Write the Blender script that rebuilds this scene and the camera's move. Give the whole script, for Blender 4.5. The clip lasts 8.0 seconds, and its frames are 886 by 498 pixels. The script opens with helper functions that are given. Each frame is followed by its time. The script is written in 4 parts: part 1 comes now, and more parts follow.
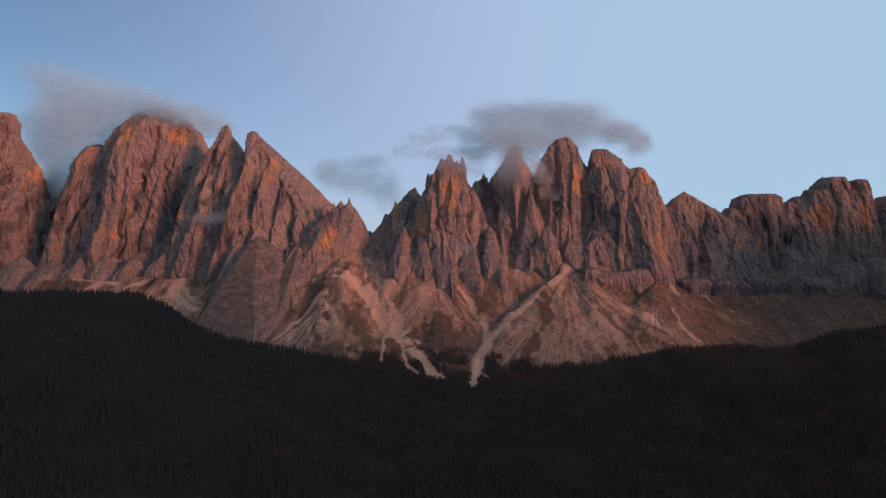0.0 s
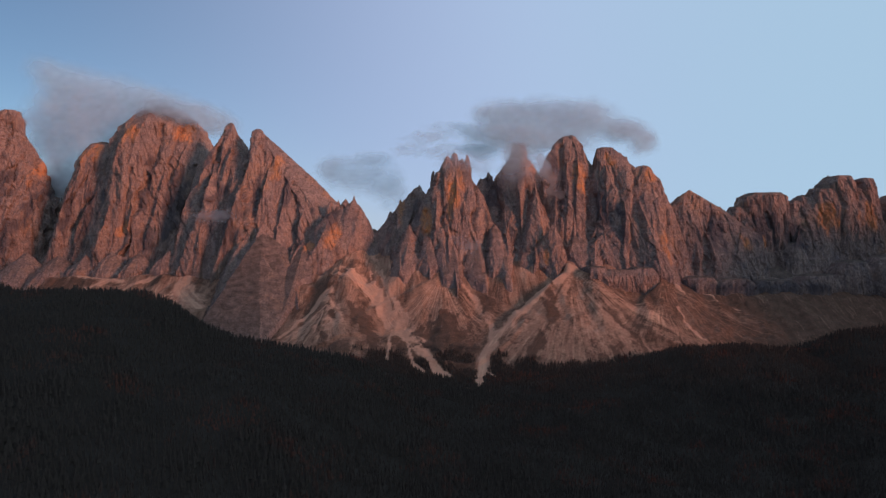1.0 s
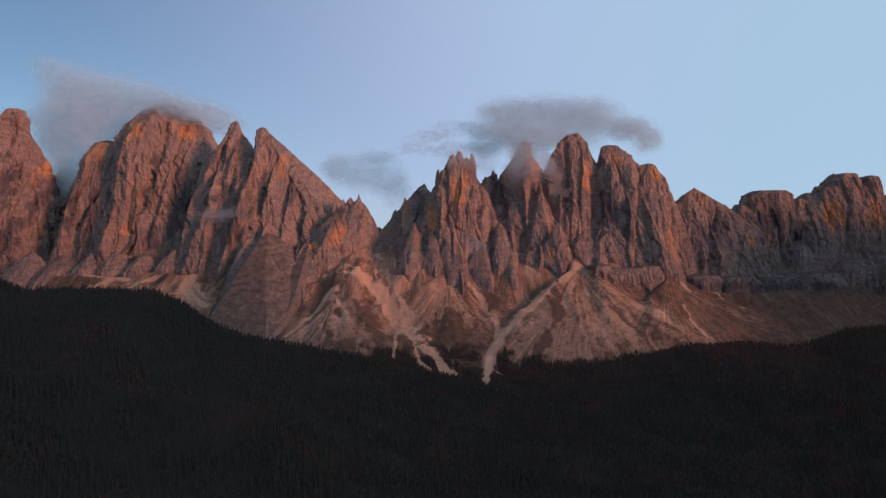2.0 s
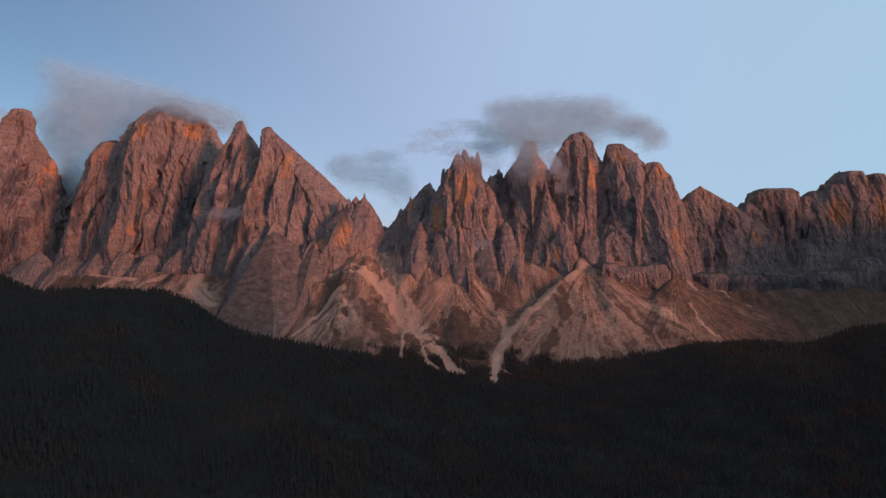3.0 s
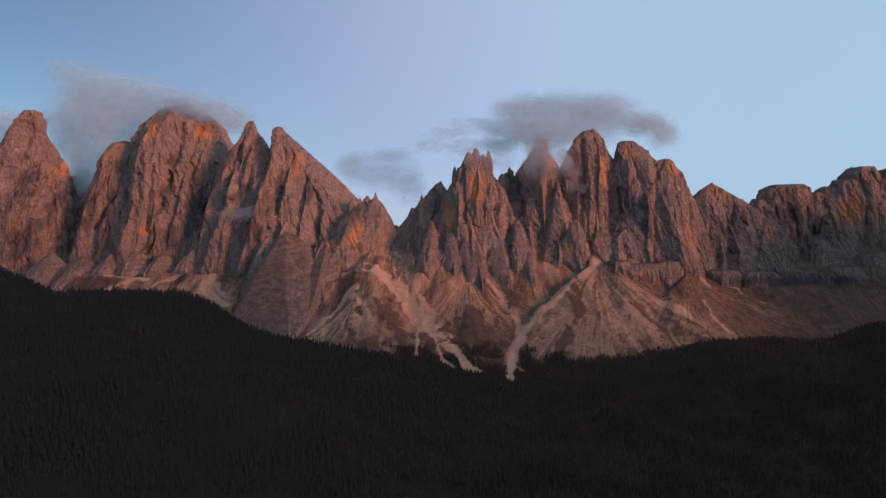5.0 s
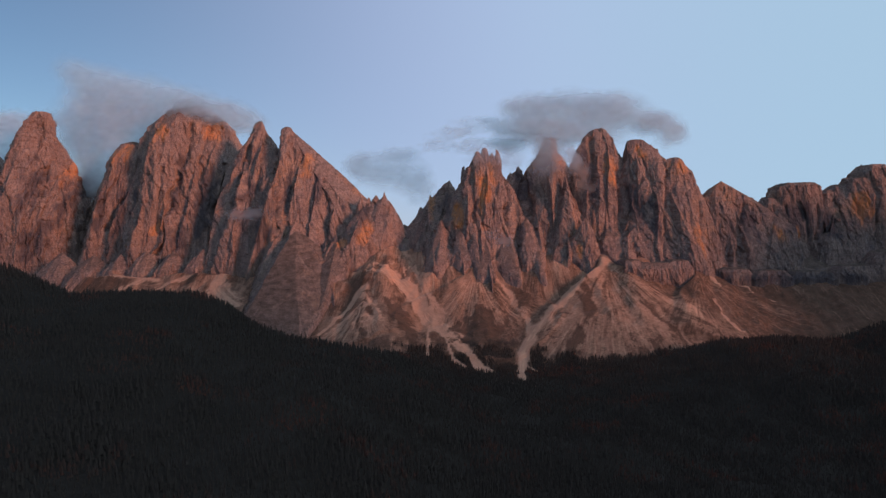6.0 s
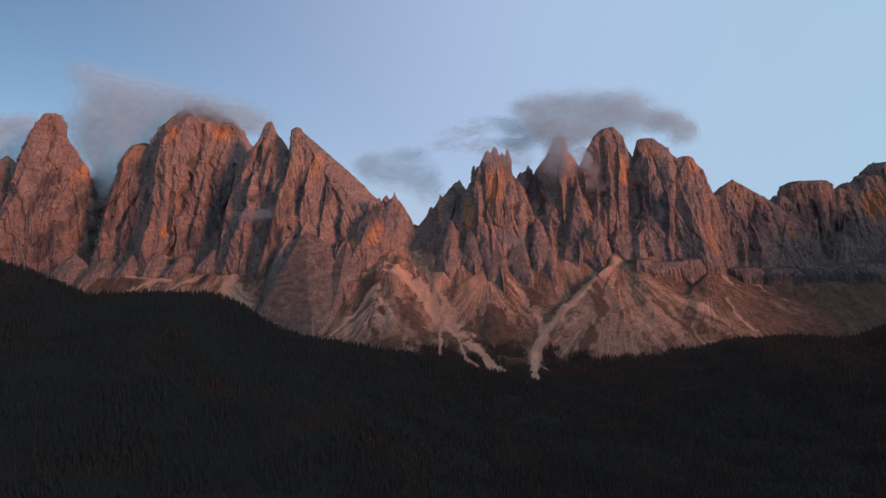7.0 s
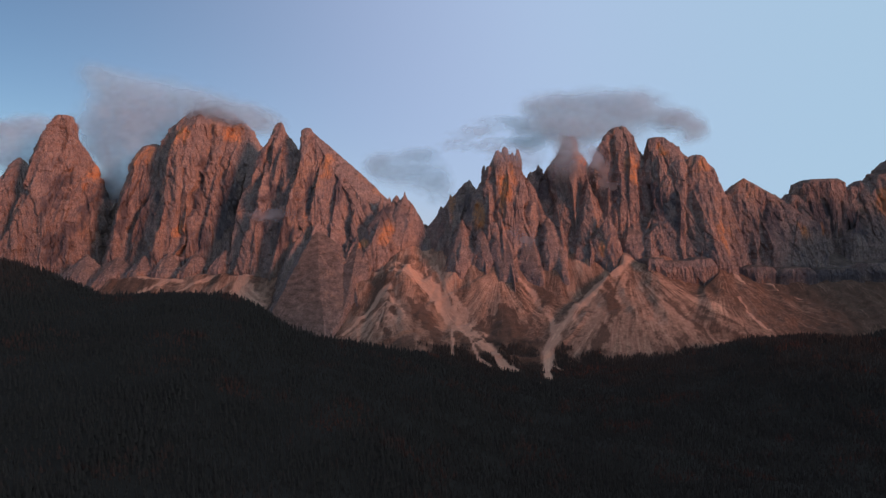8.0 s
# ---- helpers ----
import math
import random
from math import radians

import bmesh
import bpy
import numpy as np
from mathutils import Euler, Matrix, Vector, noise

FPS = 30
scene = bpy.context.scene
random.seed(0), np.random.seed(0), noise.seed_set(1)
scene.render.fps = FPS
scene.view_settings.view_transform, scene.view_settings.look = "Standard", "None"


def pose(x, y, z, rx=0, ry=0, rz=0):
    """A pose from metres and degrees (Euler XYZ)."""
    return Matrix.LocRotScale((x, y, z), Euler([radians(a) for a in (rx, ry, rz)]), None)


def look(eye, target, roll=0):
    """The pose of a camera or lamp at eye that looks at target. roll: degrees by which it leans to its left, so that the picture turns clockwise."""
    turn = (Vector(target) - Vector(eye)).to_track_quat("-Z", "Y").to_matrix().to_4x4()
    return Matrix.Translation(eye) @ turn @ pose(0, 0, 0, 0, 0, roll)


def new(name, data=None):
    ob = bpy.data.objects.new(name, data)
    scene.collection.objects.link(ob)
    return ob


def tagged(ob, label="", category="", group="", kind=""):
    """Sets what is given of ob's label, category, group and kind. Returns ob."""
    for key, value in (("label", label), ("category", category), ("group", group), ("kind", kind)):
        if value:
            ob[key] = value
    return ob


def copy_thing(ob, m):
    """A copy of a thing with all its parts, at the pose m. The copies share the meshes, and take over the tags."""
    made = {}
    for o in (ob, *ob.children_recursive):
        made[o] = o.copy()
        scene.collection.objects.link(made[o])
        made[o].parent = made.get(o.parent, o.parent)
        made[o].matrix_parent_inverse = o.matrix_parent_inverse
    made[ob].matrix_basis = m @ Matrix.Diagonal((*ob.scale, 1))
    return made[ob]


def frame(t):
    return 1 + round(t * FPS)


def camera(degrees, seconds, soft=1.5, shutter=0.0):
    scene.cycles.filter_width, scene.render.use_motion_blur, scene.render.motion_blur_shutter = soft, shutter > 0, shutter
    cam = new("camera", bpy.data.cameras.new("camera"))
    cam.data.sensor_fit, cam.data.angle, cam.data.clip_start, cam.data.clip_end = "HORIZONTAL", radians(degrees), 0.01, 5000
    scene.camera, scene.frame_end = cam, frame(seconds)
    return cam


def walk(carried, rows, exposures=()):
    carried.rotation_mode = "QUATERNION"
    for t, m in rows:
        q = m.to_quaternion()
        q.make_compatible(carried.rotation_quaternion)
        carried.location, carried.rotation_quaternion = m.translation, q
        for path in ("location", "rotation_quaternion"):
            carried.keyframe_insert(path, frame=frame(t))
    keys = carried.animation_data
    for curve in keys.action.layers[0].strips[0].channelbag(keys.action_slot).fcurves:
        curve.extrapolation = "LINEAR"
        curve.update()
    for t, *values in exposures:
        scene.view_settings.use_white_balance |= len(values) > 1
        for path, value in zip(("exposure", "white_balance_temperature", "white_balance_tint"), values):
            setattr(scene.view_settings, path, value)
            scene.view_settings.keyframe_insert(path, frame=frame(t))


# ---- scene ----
# camera: a drone gliding sideways, level with the foot of the rock walls; metres, z = 0 at its first place
cam = camera(65.5, 8.0, 1.4)
ROWS = [  # seconds, x, y, z, pitch, roll, yaw
    (0, 0.0, 0.0, 0.0, 0.000, 0.000, 0.000),
    (0.5, -8.6, -0.6, 1.8, -0.115, -0.063, 0.052),
    (1, -17.4, -1.1, 3.7, -0.223, -0.098, 0.115),
    (1.5, -25.8, -1.7, 5.4, -0.329, -0.087, 0.168),
    (3, -53.9, -6.0, 10.7, -0.577, 0.113, 0.413),
    (3.5, -63.0, -7.6, 12.4, -0.644, 0.202, 0.460),
    (4, -72.6, -9.4, 14.2, -0.715, 0.297, 0.514),
    (4.5, -82.6, -11.2, 15.9, -0.768, 0.398, 0.594),
    (6, -116.9, -16.8, 21.2, -0.905, 0.700, 1.116),
    (6.5, -128.3, -18.3, 22.9, -0.944, 0.805, 1.308),
    (7, -140.5, -20.1, 24.6, -0.974, 0.922, 1.607),
    (7.5, -151.4, -22.0, 26.3, -0.999, 1.024, 1.890),
    (8, -161.8, -24.1, 27.9, -1.032, 1.110, 2.134),
]


def turned(pitch, roll, yaw):
    """The camera's turn: yaw about the vertical, then pitch, then roll about its own line of sight."""
    return pose(0, 0, 0, 0, 0, yaw) @ pose(0, 0, 0, pitch) @ pose(0, 0, 0, 0, roll) @ pose(0, 0, 0, 90)


walk(cam, [(t, Matrix.Translation((x, y, z)) @ turned(p, r, w)) for t, x, y, z, p, r, w in ROWS])

# light: the last low sun from behind on the right, and the dusk sky
SUN_AZ, SUN_EL = 53.0, 11.0  # degrees to the right of straight back; above the horizon
world = bpy.data.worlds.new("dusk_sky")
scene.world = world
world.use_nodes = True
wn = world.node_tree
sky = wn.nodes.new("ShaderNodeTexSky")
sky.sky_type, sky.sun_disc = "NISHITA", False
sky.sun_elevation, sky.sun_rotation = radians(SUN_EL), radians(180 - SUN_AZ)
sky.altitude, sky.dust_density, sky.ozone_density = 2300, 1.0, 2.0
# a thin high veil pales the sky towards the sunset
way, split = wn.nodes.new("ShaderNodeTexCoord"), wn.nodes.new("ShaderNodeSeparateXYZ")
veil, mixed = wn.nodes.new("ShaderNodeMapRange"), wn.nodes.new("ShaderNodeMix")
wn.links.new(way.outputs["Generated"], split.inputs[0])
wn.links.new(split.outputs["X"], veil.inputs["Value"])
for key, value in (("From Min", -0.66), ("From Max", 0.18), ("To Min", 0.0), ("To Max", 0.93)):
    veil.inputs[key].default_value = value
mixed.data_type = "RGBA"
hue = wn.nodes.new("ShaderNodeMapRange")
tint = wn.nodes.new("ShaderNodeMix")
tint.data_type = "RGBA"
tint.inputs[6].default_value, tint.inputs[7].default_value = (4.35, 5.35, 7.9, 1), (4.15, 5.95, 7.8, 1)
for key, value in (("From Min", -0.2), ("From Max", 0.55)):
    hue.inputs[key].default_value = value
hue.interpolation_type = veil.interpolation_type = "SMOOTHSTEP"
wn.links.new(split.outputs["X"], hue.inputs["Value"])
wn.links.new(hue.outputs[0], tint.inputs[0])
wn.links.new(tint.outputs[2], mixed.inputs[7])
wn.links.new(veil.outputs[0], mixed.inputs[0])
wn.links.new(sky.outputs[0], mixed.inputs[6])
wn.links.new(mixed.outputs[2], wn.nodes["Background"].inputs[0])
wn.nodes["Background"].inputs[1].default_value = 0.1
sun = new("sun", bpy.data.lights.new("sun", "SUN"))
sun.data.energy, sun.data.angle, sun.data.color = 2.95, radians(13), (1.0, 0.385, 0.24)
a = radians(SUN_AZ)
sun.matrix_world = look((1500 * math.sin(a), -1500 * math.cos(a), 1500 * math.tan(radians(SUN_EL))), (0, 0, 0))
scene.view_settings.exposure = 0.0


# ---- noise and mesh tools ----
def lattice(ix, iy, seed):
    h = (ix * 374761393 + iy * 668265263 + seed * 974711) & 0x7FFFFFFF
    h = ((h ^ (h >> 13)) * 1274126177) & 0x7FFFFFFF
    return ((h ^ (h >> 16)) & 0xFFFF) / 32767.5 - 1


def vnoise(x, y, seed=0):
    """Smooth noise, -1 to 1."""
    fx, fy = np.floor(x), np.floor(y)
    ix, iy, u, v = fx.astype(np.int64), fy.astype(np.int64), x - fx, y - fy
    u, v = u * u * (3 - 2 * u), v * v * (3 - 2 * v)
    a, b = lattice(ix, iy, seed), lattice(ix + 1, iy, seed)
    c, d = lattice(ix, iy + 1, seed), lattice(ix + 1, iy + 1, seed)
    return (a * (1 - u) + b * u) * (1 - v) + (c * (1 - u) + d * u) * v


def fbm(x, y, octaves=4, seed=0, gain=0.5):
    total, amp = 0.0, 1.0
    for k in range(octaves):
        total = total + amp * vnoise(x * 2**k + 17.3 * k, y * 2**k - 9.1 * k, seed + k)
        amp *= gain
    return total


def ridged(x, y, octaves=3, seed=0, gain=0.5):
    """Sharp crests at 1, round hollows below 0."""
    total, amp, top = 0.0, 1.0, 0.0
    for k in range(octaves):
        total = total + amp * (1 - 2 * np.abs(vnoise(x * 2**k + 5.7 * k, y * 2**k + 3.9 * k, seed + k)))
        top += amp
        amp *= gain
    return total / top


def smooth(e0, e1, x):
    t = np.clip((x - e0) / (e1 - e0), 0, 1)
    return t * t * (3 - 2 * t)


def soften(field, times):
    """Evens a grid out along its rows and columns."""
    for _ in range(times):
        wide = np.pad(field, 1, mode="edge")
        field = (wide[1:-1, :-2] + 2 * wide[1:-1, 1:-1] + wide[1:-1, 2:]) / 8 + (wide[:-2, 1:-1] + 2 * wide[1:-1, 1:-1] + wide[2:, 1:-1]) / 8
    return field


def slabs(u, v, seed):
    """Broken plates, each with a level and a tilt of its own; and the way to the nearest joint."""
    fu, fv = np.floor(u).astype(np.int64), np.floor(v).astype(np.int64)
    first, second, plate = np.full(u.shape, 9.0), np.full(u.shape, 9.0), np.zeros(u.shape)
    for i in (-1, 0, 1):
        for j in (-1, 0, 1):
            a, b = fu + i, fv + j
            du = u - a - 0.5 - 0.42 * lattice(a, b, seed + 1)
            dv = v - b - 0.5 - 0.42 * lattice(a, b, seed + 2)
            d = du * du + dv * dv
            mine = d < first
            second = np.where(mine, first, np.minimum(second, d))
            level = 0.8 * lattice(a, b, seed + 3) + 1.3 * lattice(a, b, seed + 4) * du + 0.7 * lattice(a, b, seed + 5) * dv
            plate = np.where(mine, level, plate)
            first = np.where(mine, d, first)
    return plate, np.sqrt(second) - np.sqrt(first)


def line(x, *pairs):
    """A line through pairs (x, value)."""
    return np.interp(x, [p[0] for p in pairs], [p[1] for p in pairs])


def mesh_of(name, verts, faces, material, smooth_faces=True, **layers):
    """A mesh from arrays of corners and of faces with one number of corners each, and float layers on the corners."""
    me = bpy.data.meshes.new(name)
    n = faces.shape[1]
    me.vertices.add(len(verts))
    me.vertices.foreach_set("co", verts.astype(np.float32).ravel())
    me.loops.add(faces.size)
    me.loops.foreach_set("vertex_index", faces.astype(np.int32).ravel())
    me.polygons.add(len(faces))
    me.polygons.foreach_set("loop_start", np.arange(0, faces.size, n, dtype=np.int32))
    me.polygons.foreach_set("use_smooth", np.full(len(faces), smooth_faces))
    for key, values in layers.items():
        me.attributes.new(key, "FLOAT", "POINT").data.foreach_set("value", values.astype(np.float32).ravel())
    me.update(calc_edges=True)
    me.validate()
    me.materials.append(material)
    return me


def grid_faces(nx, ny):
    i = np.arange(nx * ny).reshape(ny, nx)
    return np.stack([i[:-1, :-1], i[:-1, 1:], i[1:, 1:], i[1:, :-1]], -1).reshape(-1, 4)


def part(name, me, parent, label=""):
    ob = new(name, me)
    ob.parent = parent
    return tagged(ob, label)


# ---- materials ----
def shader(name, roughness=0.95):
    m = bpy.data.materials.new(name)
    m.use_nodes = True
    bsdf = m.node_tree.nodes["Principled BSDF"]
    bsdf.inputs["Roughness"].default_value = roughness
    bsdf.inputs["Specular IOR Level"].default_value = 0.15
    return m, m.node_tree, bsdf


def node(tree, kind, **values):
    n = tree.nodes.new(kind)
    for key, value in values.items():
        if key in n.inputs:
            n.inputs[key].default_value = value
        else:
            setattr(n, key, value)
    return n


def place(tree, scale):
    """World place scaled per axis."""
    geo = node(tree, "ShaderNodeNewGeometry")
    mp = node(tree, "ShaderNodeMapping")
    mp.inputs["Scale"].default_value = scale
    tree.links.new(geo.outputs["Position"], mp.inputs["Vector"])
    return mp.outputs[0]


def grain(tree, scale, detail=5, rough=0.6, lo=0.0, hi=1.0):
    """Noise over world place, spread between lo and hi."""
    n = node(tree, "ShaderNodeTexNoise", Scale=1.0, Detail=detail, Roughness=rough)
    tree.links.new(place(tree, scale), n.inputs["Vector"])
    r = node(tree, "ShaderNodeMapRange")
    r.inputs["From Min"].default_value, r.inputs["From Max"].default_value = lo, hi
    tree.links.new(n.outputs[0], r.inputs["Value"])
    return r.outputs[0]


def blend(tree, factor, a, b, mode="MIX"):
    mx = node(tree, "ShaderNodeMix", data_type="RGBA", blend_type=mode)
    for socket, value in ((mx.inputs[0], factor), (mx.inputs[6], a), (mx.inputs[7], b)):
        if hasattr(value, "is_linked"):
            tree.links.new(value, socket)
        elif isinstance(value, tuple):
            socket.default_value = (*value, 1)
        else:
            socket.default_value = value
    return mx.outputs[2]


def layer(tree, name, lo=0.0, hi=1.0):
    at = node(tree, "ShaderNodeAttribute", attribute_name=name)
    r = node(tree, "ShaderNodeMapRange")
    r.inputs["From Min"].default_value, r.inputs["From Max"].default_value = lo, hi
    tree.links.new(at.outputs["Fac"], r.inputs["Value"])
    return r.outputs[0]


def relief(tree, bsdf, height, distance, strength=1.0):
    b = node(tree, "ShaderNodeBump", Strength=strength, Distance=distance)
    tree.links.new(height, b.inputs["Height"])
    tree.links.new(b.outputs[0], bsdf.inputs["Normal"])


SCARS = [  # rust-coloured scars on the walls: x, height, half width, half height
    (-585, 45, 40, 68),
    (-1785, 98, 40, 60),
    (22, 250, 40, 150),
    (63, 347, 28, 86),
    (1006, 0, 34, 85),
    (1004, 345, 39, 50),
    (-1851, 684, 68, 85),
    (456, -36, 23, 57),
    (660, 350, 34, 144),
    (-1579, 667, 68, 102),
    (-935, 433, 36, 92),
    (1450, 10, 40, 45),
    (1560, 20, 30, 40),
    (2078, 143, 50, 112),
    (1885, 170, 60, 100),
    (806, 447, 40, 57),
    (-2528, 465, 40, 90),
    (-108, 113, 33, 83),
    (-682, 2, 45, 28),
    (-2115, 554, 62, 75),
    (-248, 209, 23, 88),
    (426, 411, 35, 70),
]


DARK = [  # dark wall patches, part seep stain, part shade painted into the colour: x, height, half width, half height
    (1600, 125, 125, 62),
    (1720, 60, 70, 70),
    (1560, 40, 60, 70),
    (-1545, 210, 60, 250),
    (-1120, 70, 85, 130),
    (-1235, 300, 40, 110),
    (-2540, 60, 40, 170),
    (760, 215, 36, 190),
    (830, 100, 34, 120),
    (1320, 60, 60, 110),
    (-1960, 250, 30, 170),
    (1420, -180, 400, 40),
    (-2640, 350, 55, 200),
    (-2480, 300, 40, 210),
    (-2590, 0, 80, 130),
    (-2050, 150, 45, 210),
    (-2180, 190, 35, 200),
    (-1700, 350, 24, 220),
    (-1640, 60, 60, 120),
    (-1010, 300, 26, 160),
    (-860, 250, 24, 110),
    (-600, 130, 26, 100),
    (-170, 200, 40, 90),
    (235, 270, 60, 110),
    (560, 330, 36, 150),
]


# 1 on the listed patches: rust scars, or DARK's seep marks and painted shade
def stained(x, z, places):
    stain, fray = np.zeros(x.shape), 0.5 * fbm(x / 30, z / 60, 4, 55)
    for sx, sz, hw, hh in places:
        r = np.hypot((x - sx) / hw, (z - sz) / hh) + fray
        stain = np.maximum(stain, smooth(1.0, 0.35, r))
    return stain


def rock_material():
    m, t, bsdf = shader("dolomite_rock")
    c = blend(t, grain(t, (0.010, 0.010, 0.004), 8, 0.7, 0.32, 0.68), (0.215, 0.146, 0.126), (0.36, 0.25, 0.20))
    c = blend(t, grain(t, (0.0045, 0.0045, 0.003), 6, 0.65, 0.55, 0.70), c, (0.38, 0.22, 0.135))
    spotted = node(t, "ShaderNodeMath", operation="MULTIPLY")
    t.links.new(layer(t, "rust"), spotted.inputs[0])
    t.links.new(grain(t, (0.06, 0.06, 0.02), 6, 0.75, 0.28, 0.62), spotted.inputs[1])
    c = blend(t, grain(t, (0.045, 0.045, 0.003), 4, 0.65, 0.53, 0.66), c, (0.135, 0.108, 0.11))
    c = blend(t, grain(t, (0.0065, 0.0065, 0.0022), 5, 0.6, 0.54, 0.68), c, (0.17, 0.13, 0.127))
    c = blend(t, grain(t, (0.004, 0.004, 0.075), 5, 0.65, 0.55, 0.72), c, (0.17, 0.12, 0.105))
    c = blend(t, grain(t, (0.11, 0.11, 0.08), 6, 0.8, 0.52, 0.66), c, (0.44, 0.32, 0.255))
    c = blend(t, grain(t, (0.14, 0.14, 0.06), 5, 0.8, 0.52, 0.66), c, (0.125, 0.09, 0.084))
    c = blend(t, grain(t, (0.032, 0.032, 0.026), 6, 0.75, 0.54, 0.74), c, (0.165, 0.12, 0.108))
    c = blend(t, grain(t, (0.03, 0.03, 0.02), 6, 0.8, 0.54, 0.72), c, (0.40, 0.30, 0.24))
    # darker grey over the DARK patches: seep marks plus shade put into the colour
    c = blend(t, layer(t, "seep_shade", 0.0, 1.25), c, blend(t, grain(t, (0.07, 0.07, 0.006), 5, 0.7, 0.35, 0.65), (0.05, 0.046, 0.053), (0.14, 0.115, 0.118)))
    c = blend(t, spotted.outputs[0], c, (0.58, 0.255, 0.105))
    geo, sep = node(t, "ShaderNodeNewGeometry"), node(t, "ShaderNodeSeparateXYZ")
    t.links.new(geo.outputs["Normal"], sep.inputs[0])
    flat = node(t, "ShaderNodeMapRange")
    flat.inputs["From Min"].default_value, flat.inputs["From Max"].default_value = 0.62, 0.86
    t.links.new(sep.outputs["Z"], flat.inputs["Value"])
    c = blend(t, flat.outputs[0], c, blend(t, grain(t, (0.03, 0.03, 0.03), 5, 0.7, 0.3, 0.7), (0.06, 0.044, 0.034), (0.20, 0.138, 0.108)))
    t.links.new(c, bsdf.inputs["Base Color"])
    both = node(t, "ShaderNodeMath", operation="MULTIPLY_ADD")
    t.links.new(grain(t, (0.05, 0.05, 0.022), 6, 0.65), both.inputs[0])
    both.inputs[1].default_value = 1.2
    t.links.new(grain(t, (0.16, 0.16, 0.11), 6, 0.8), both.inputs[2])
    relief(t, bsdf, both.outputs[0], 4.2)
    return m


def ground_material():
    m, t, bsdf = shader("mountain_ground")
    # streaks that run down the lines of fall
    at, geo = node(t, "ShaderNodeAttribute", attribute_name="flow"), node(t, "ShaderNodeNewGeometry")
    sep, join = node(t, "ShaderNodeSeparateXYZ"), node(t, "ShaderNodeCombineXYZ")
    t.links.new(geo.outputs["Position"], sep.inputs[0])
    t.links.new(at.outputs["Fac"], join.inputs[0])
    t.links.new(sep.outputs["Z"], join.inputs[1])

    def streaks(across, down, lo, hi, detail=4):
        mp = node(t, "ShaderNodeMapping")
        mp.inputs["Scale"].default_value = (across, down, 1)
        n = node(t, "ShaderNodeTexNoise", Scale=1.0, Detail=detail, Roughness=0.65)
        r = node(t, "ShaderNodeMapRange")
        r.inputs["From Min"].default_value, r.inputs["From Max"].default_value = lo, hi
        t.links.new(join.outputs[0], mp.inputs["Vector"])
        t.links.new(mp.outputs[0], n.inputs["Vector"])
        even = node(t, "ShaderNodeMix")
        even.inputs[2].default_value = 0.5
        t.links.new(layer(t, "calm"), even.inputs[0])
        t.links.new(n.outputs[0], even.inputs[3])
        t.links.new(even.outputs[0], r.inputs["Value"])
        return r.outputs[0]

    grass = blend(t, grain(t, (0.02, 0.02, 0.02), 7, 0.75, 0.3, 0.7), (0.085, 0.048, 0.030), (0.195, 0.105, 0.070))
    grass = blend(t, grain(t, (0.11, 0.11, 0.11), 4, 0.7, 0.6, 0.72), grass, (0.035, 0.035, 0.022))
    scree = blend(t, grain(t, (0.05, 0.05, 0.05), 6, 0.75, 0.3, 0.7), (0.39, 0.19, 0.122), (0.60, 0.325, 0.212))
    scree = blend(t, streaks(0.09, 0.006, 0.42, 0.66), scree, (0.70, 0.41, 0.26))
    total = node(t, "ShaderNodeMath", operation="MULTIPLY_ADD")
    t.links.new(streaks(0.11, 0.012, 0.0, 1.0, 6), total.inputs[0])
    total.inputs[1].default_value = 1.3
    t.links.new(layer(t, "scree"), total.inputs[2])
    frayed = node(t, "ShaderNodeMath", operation="MULTIPLY_ADD")
    t.links.new(grain(t, (0.09, 0.09, 0.09), 7, 0.8, 0.0, 1.0), frayed.inputs[0])
    frayed.inputs[1].default_value = 1.0
    t.links.new(total.outputs[0], frayed.inputs[2])
    cover = node(t, "ShaderNodeMapRange")
    cover.inputs["From Min"].default_value, cover.inputs["From Max"].default_value = 1.26, 1.88
    t.links.new(frayed.outputs[0], cover.inputs["Value"])
    c = blend(t, cover.outputs[0], grass, scree)
    c = blend(t, layer(t, "wood"), c, blend(t, grain(t, (0.05, 0.05, 0.05), 4), (0.030, 0.023, 0.017), (0.046, 0.035, 0.026)))
    t.links.new(c, bsdf.inputs["Base Color"])
    relief(t, bsdf, grain(t, (0.12, 0.12, 0.12), 8, 0.75), 4)
    return m


ROCK, GROUND = rock_material(), ground_material()


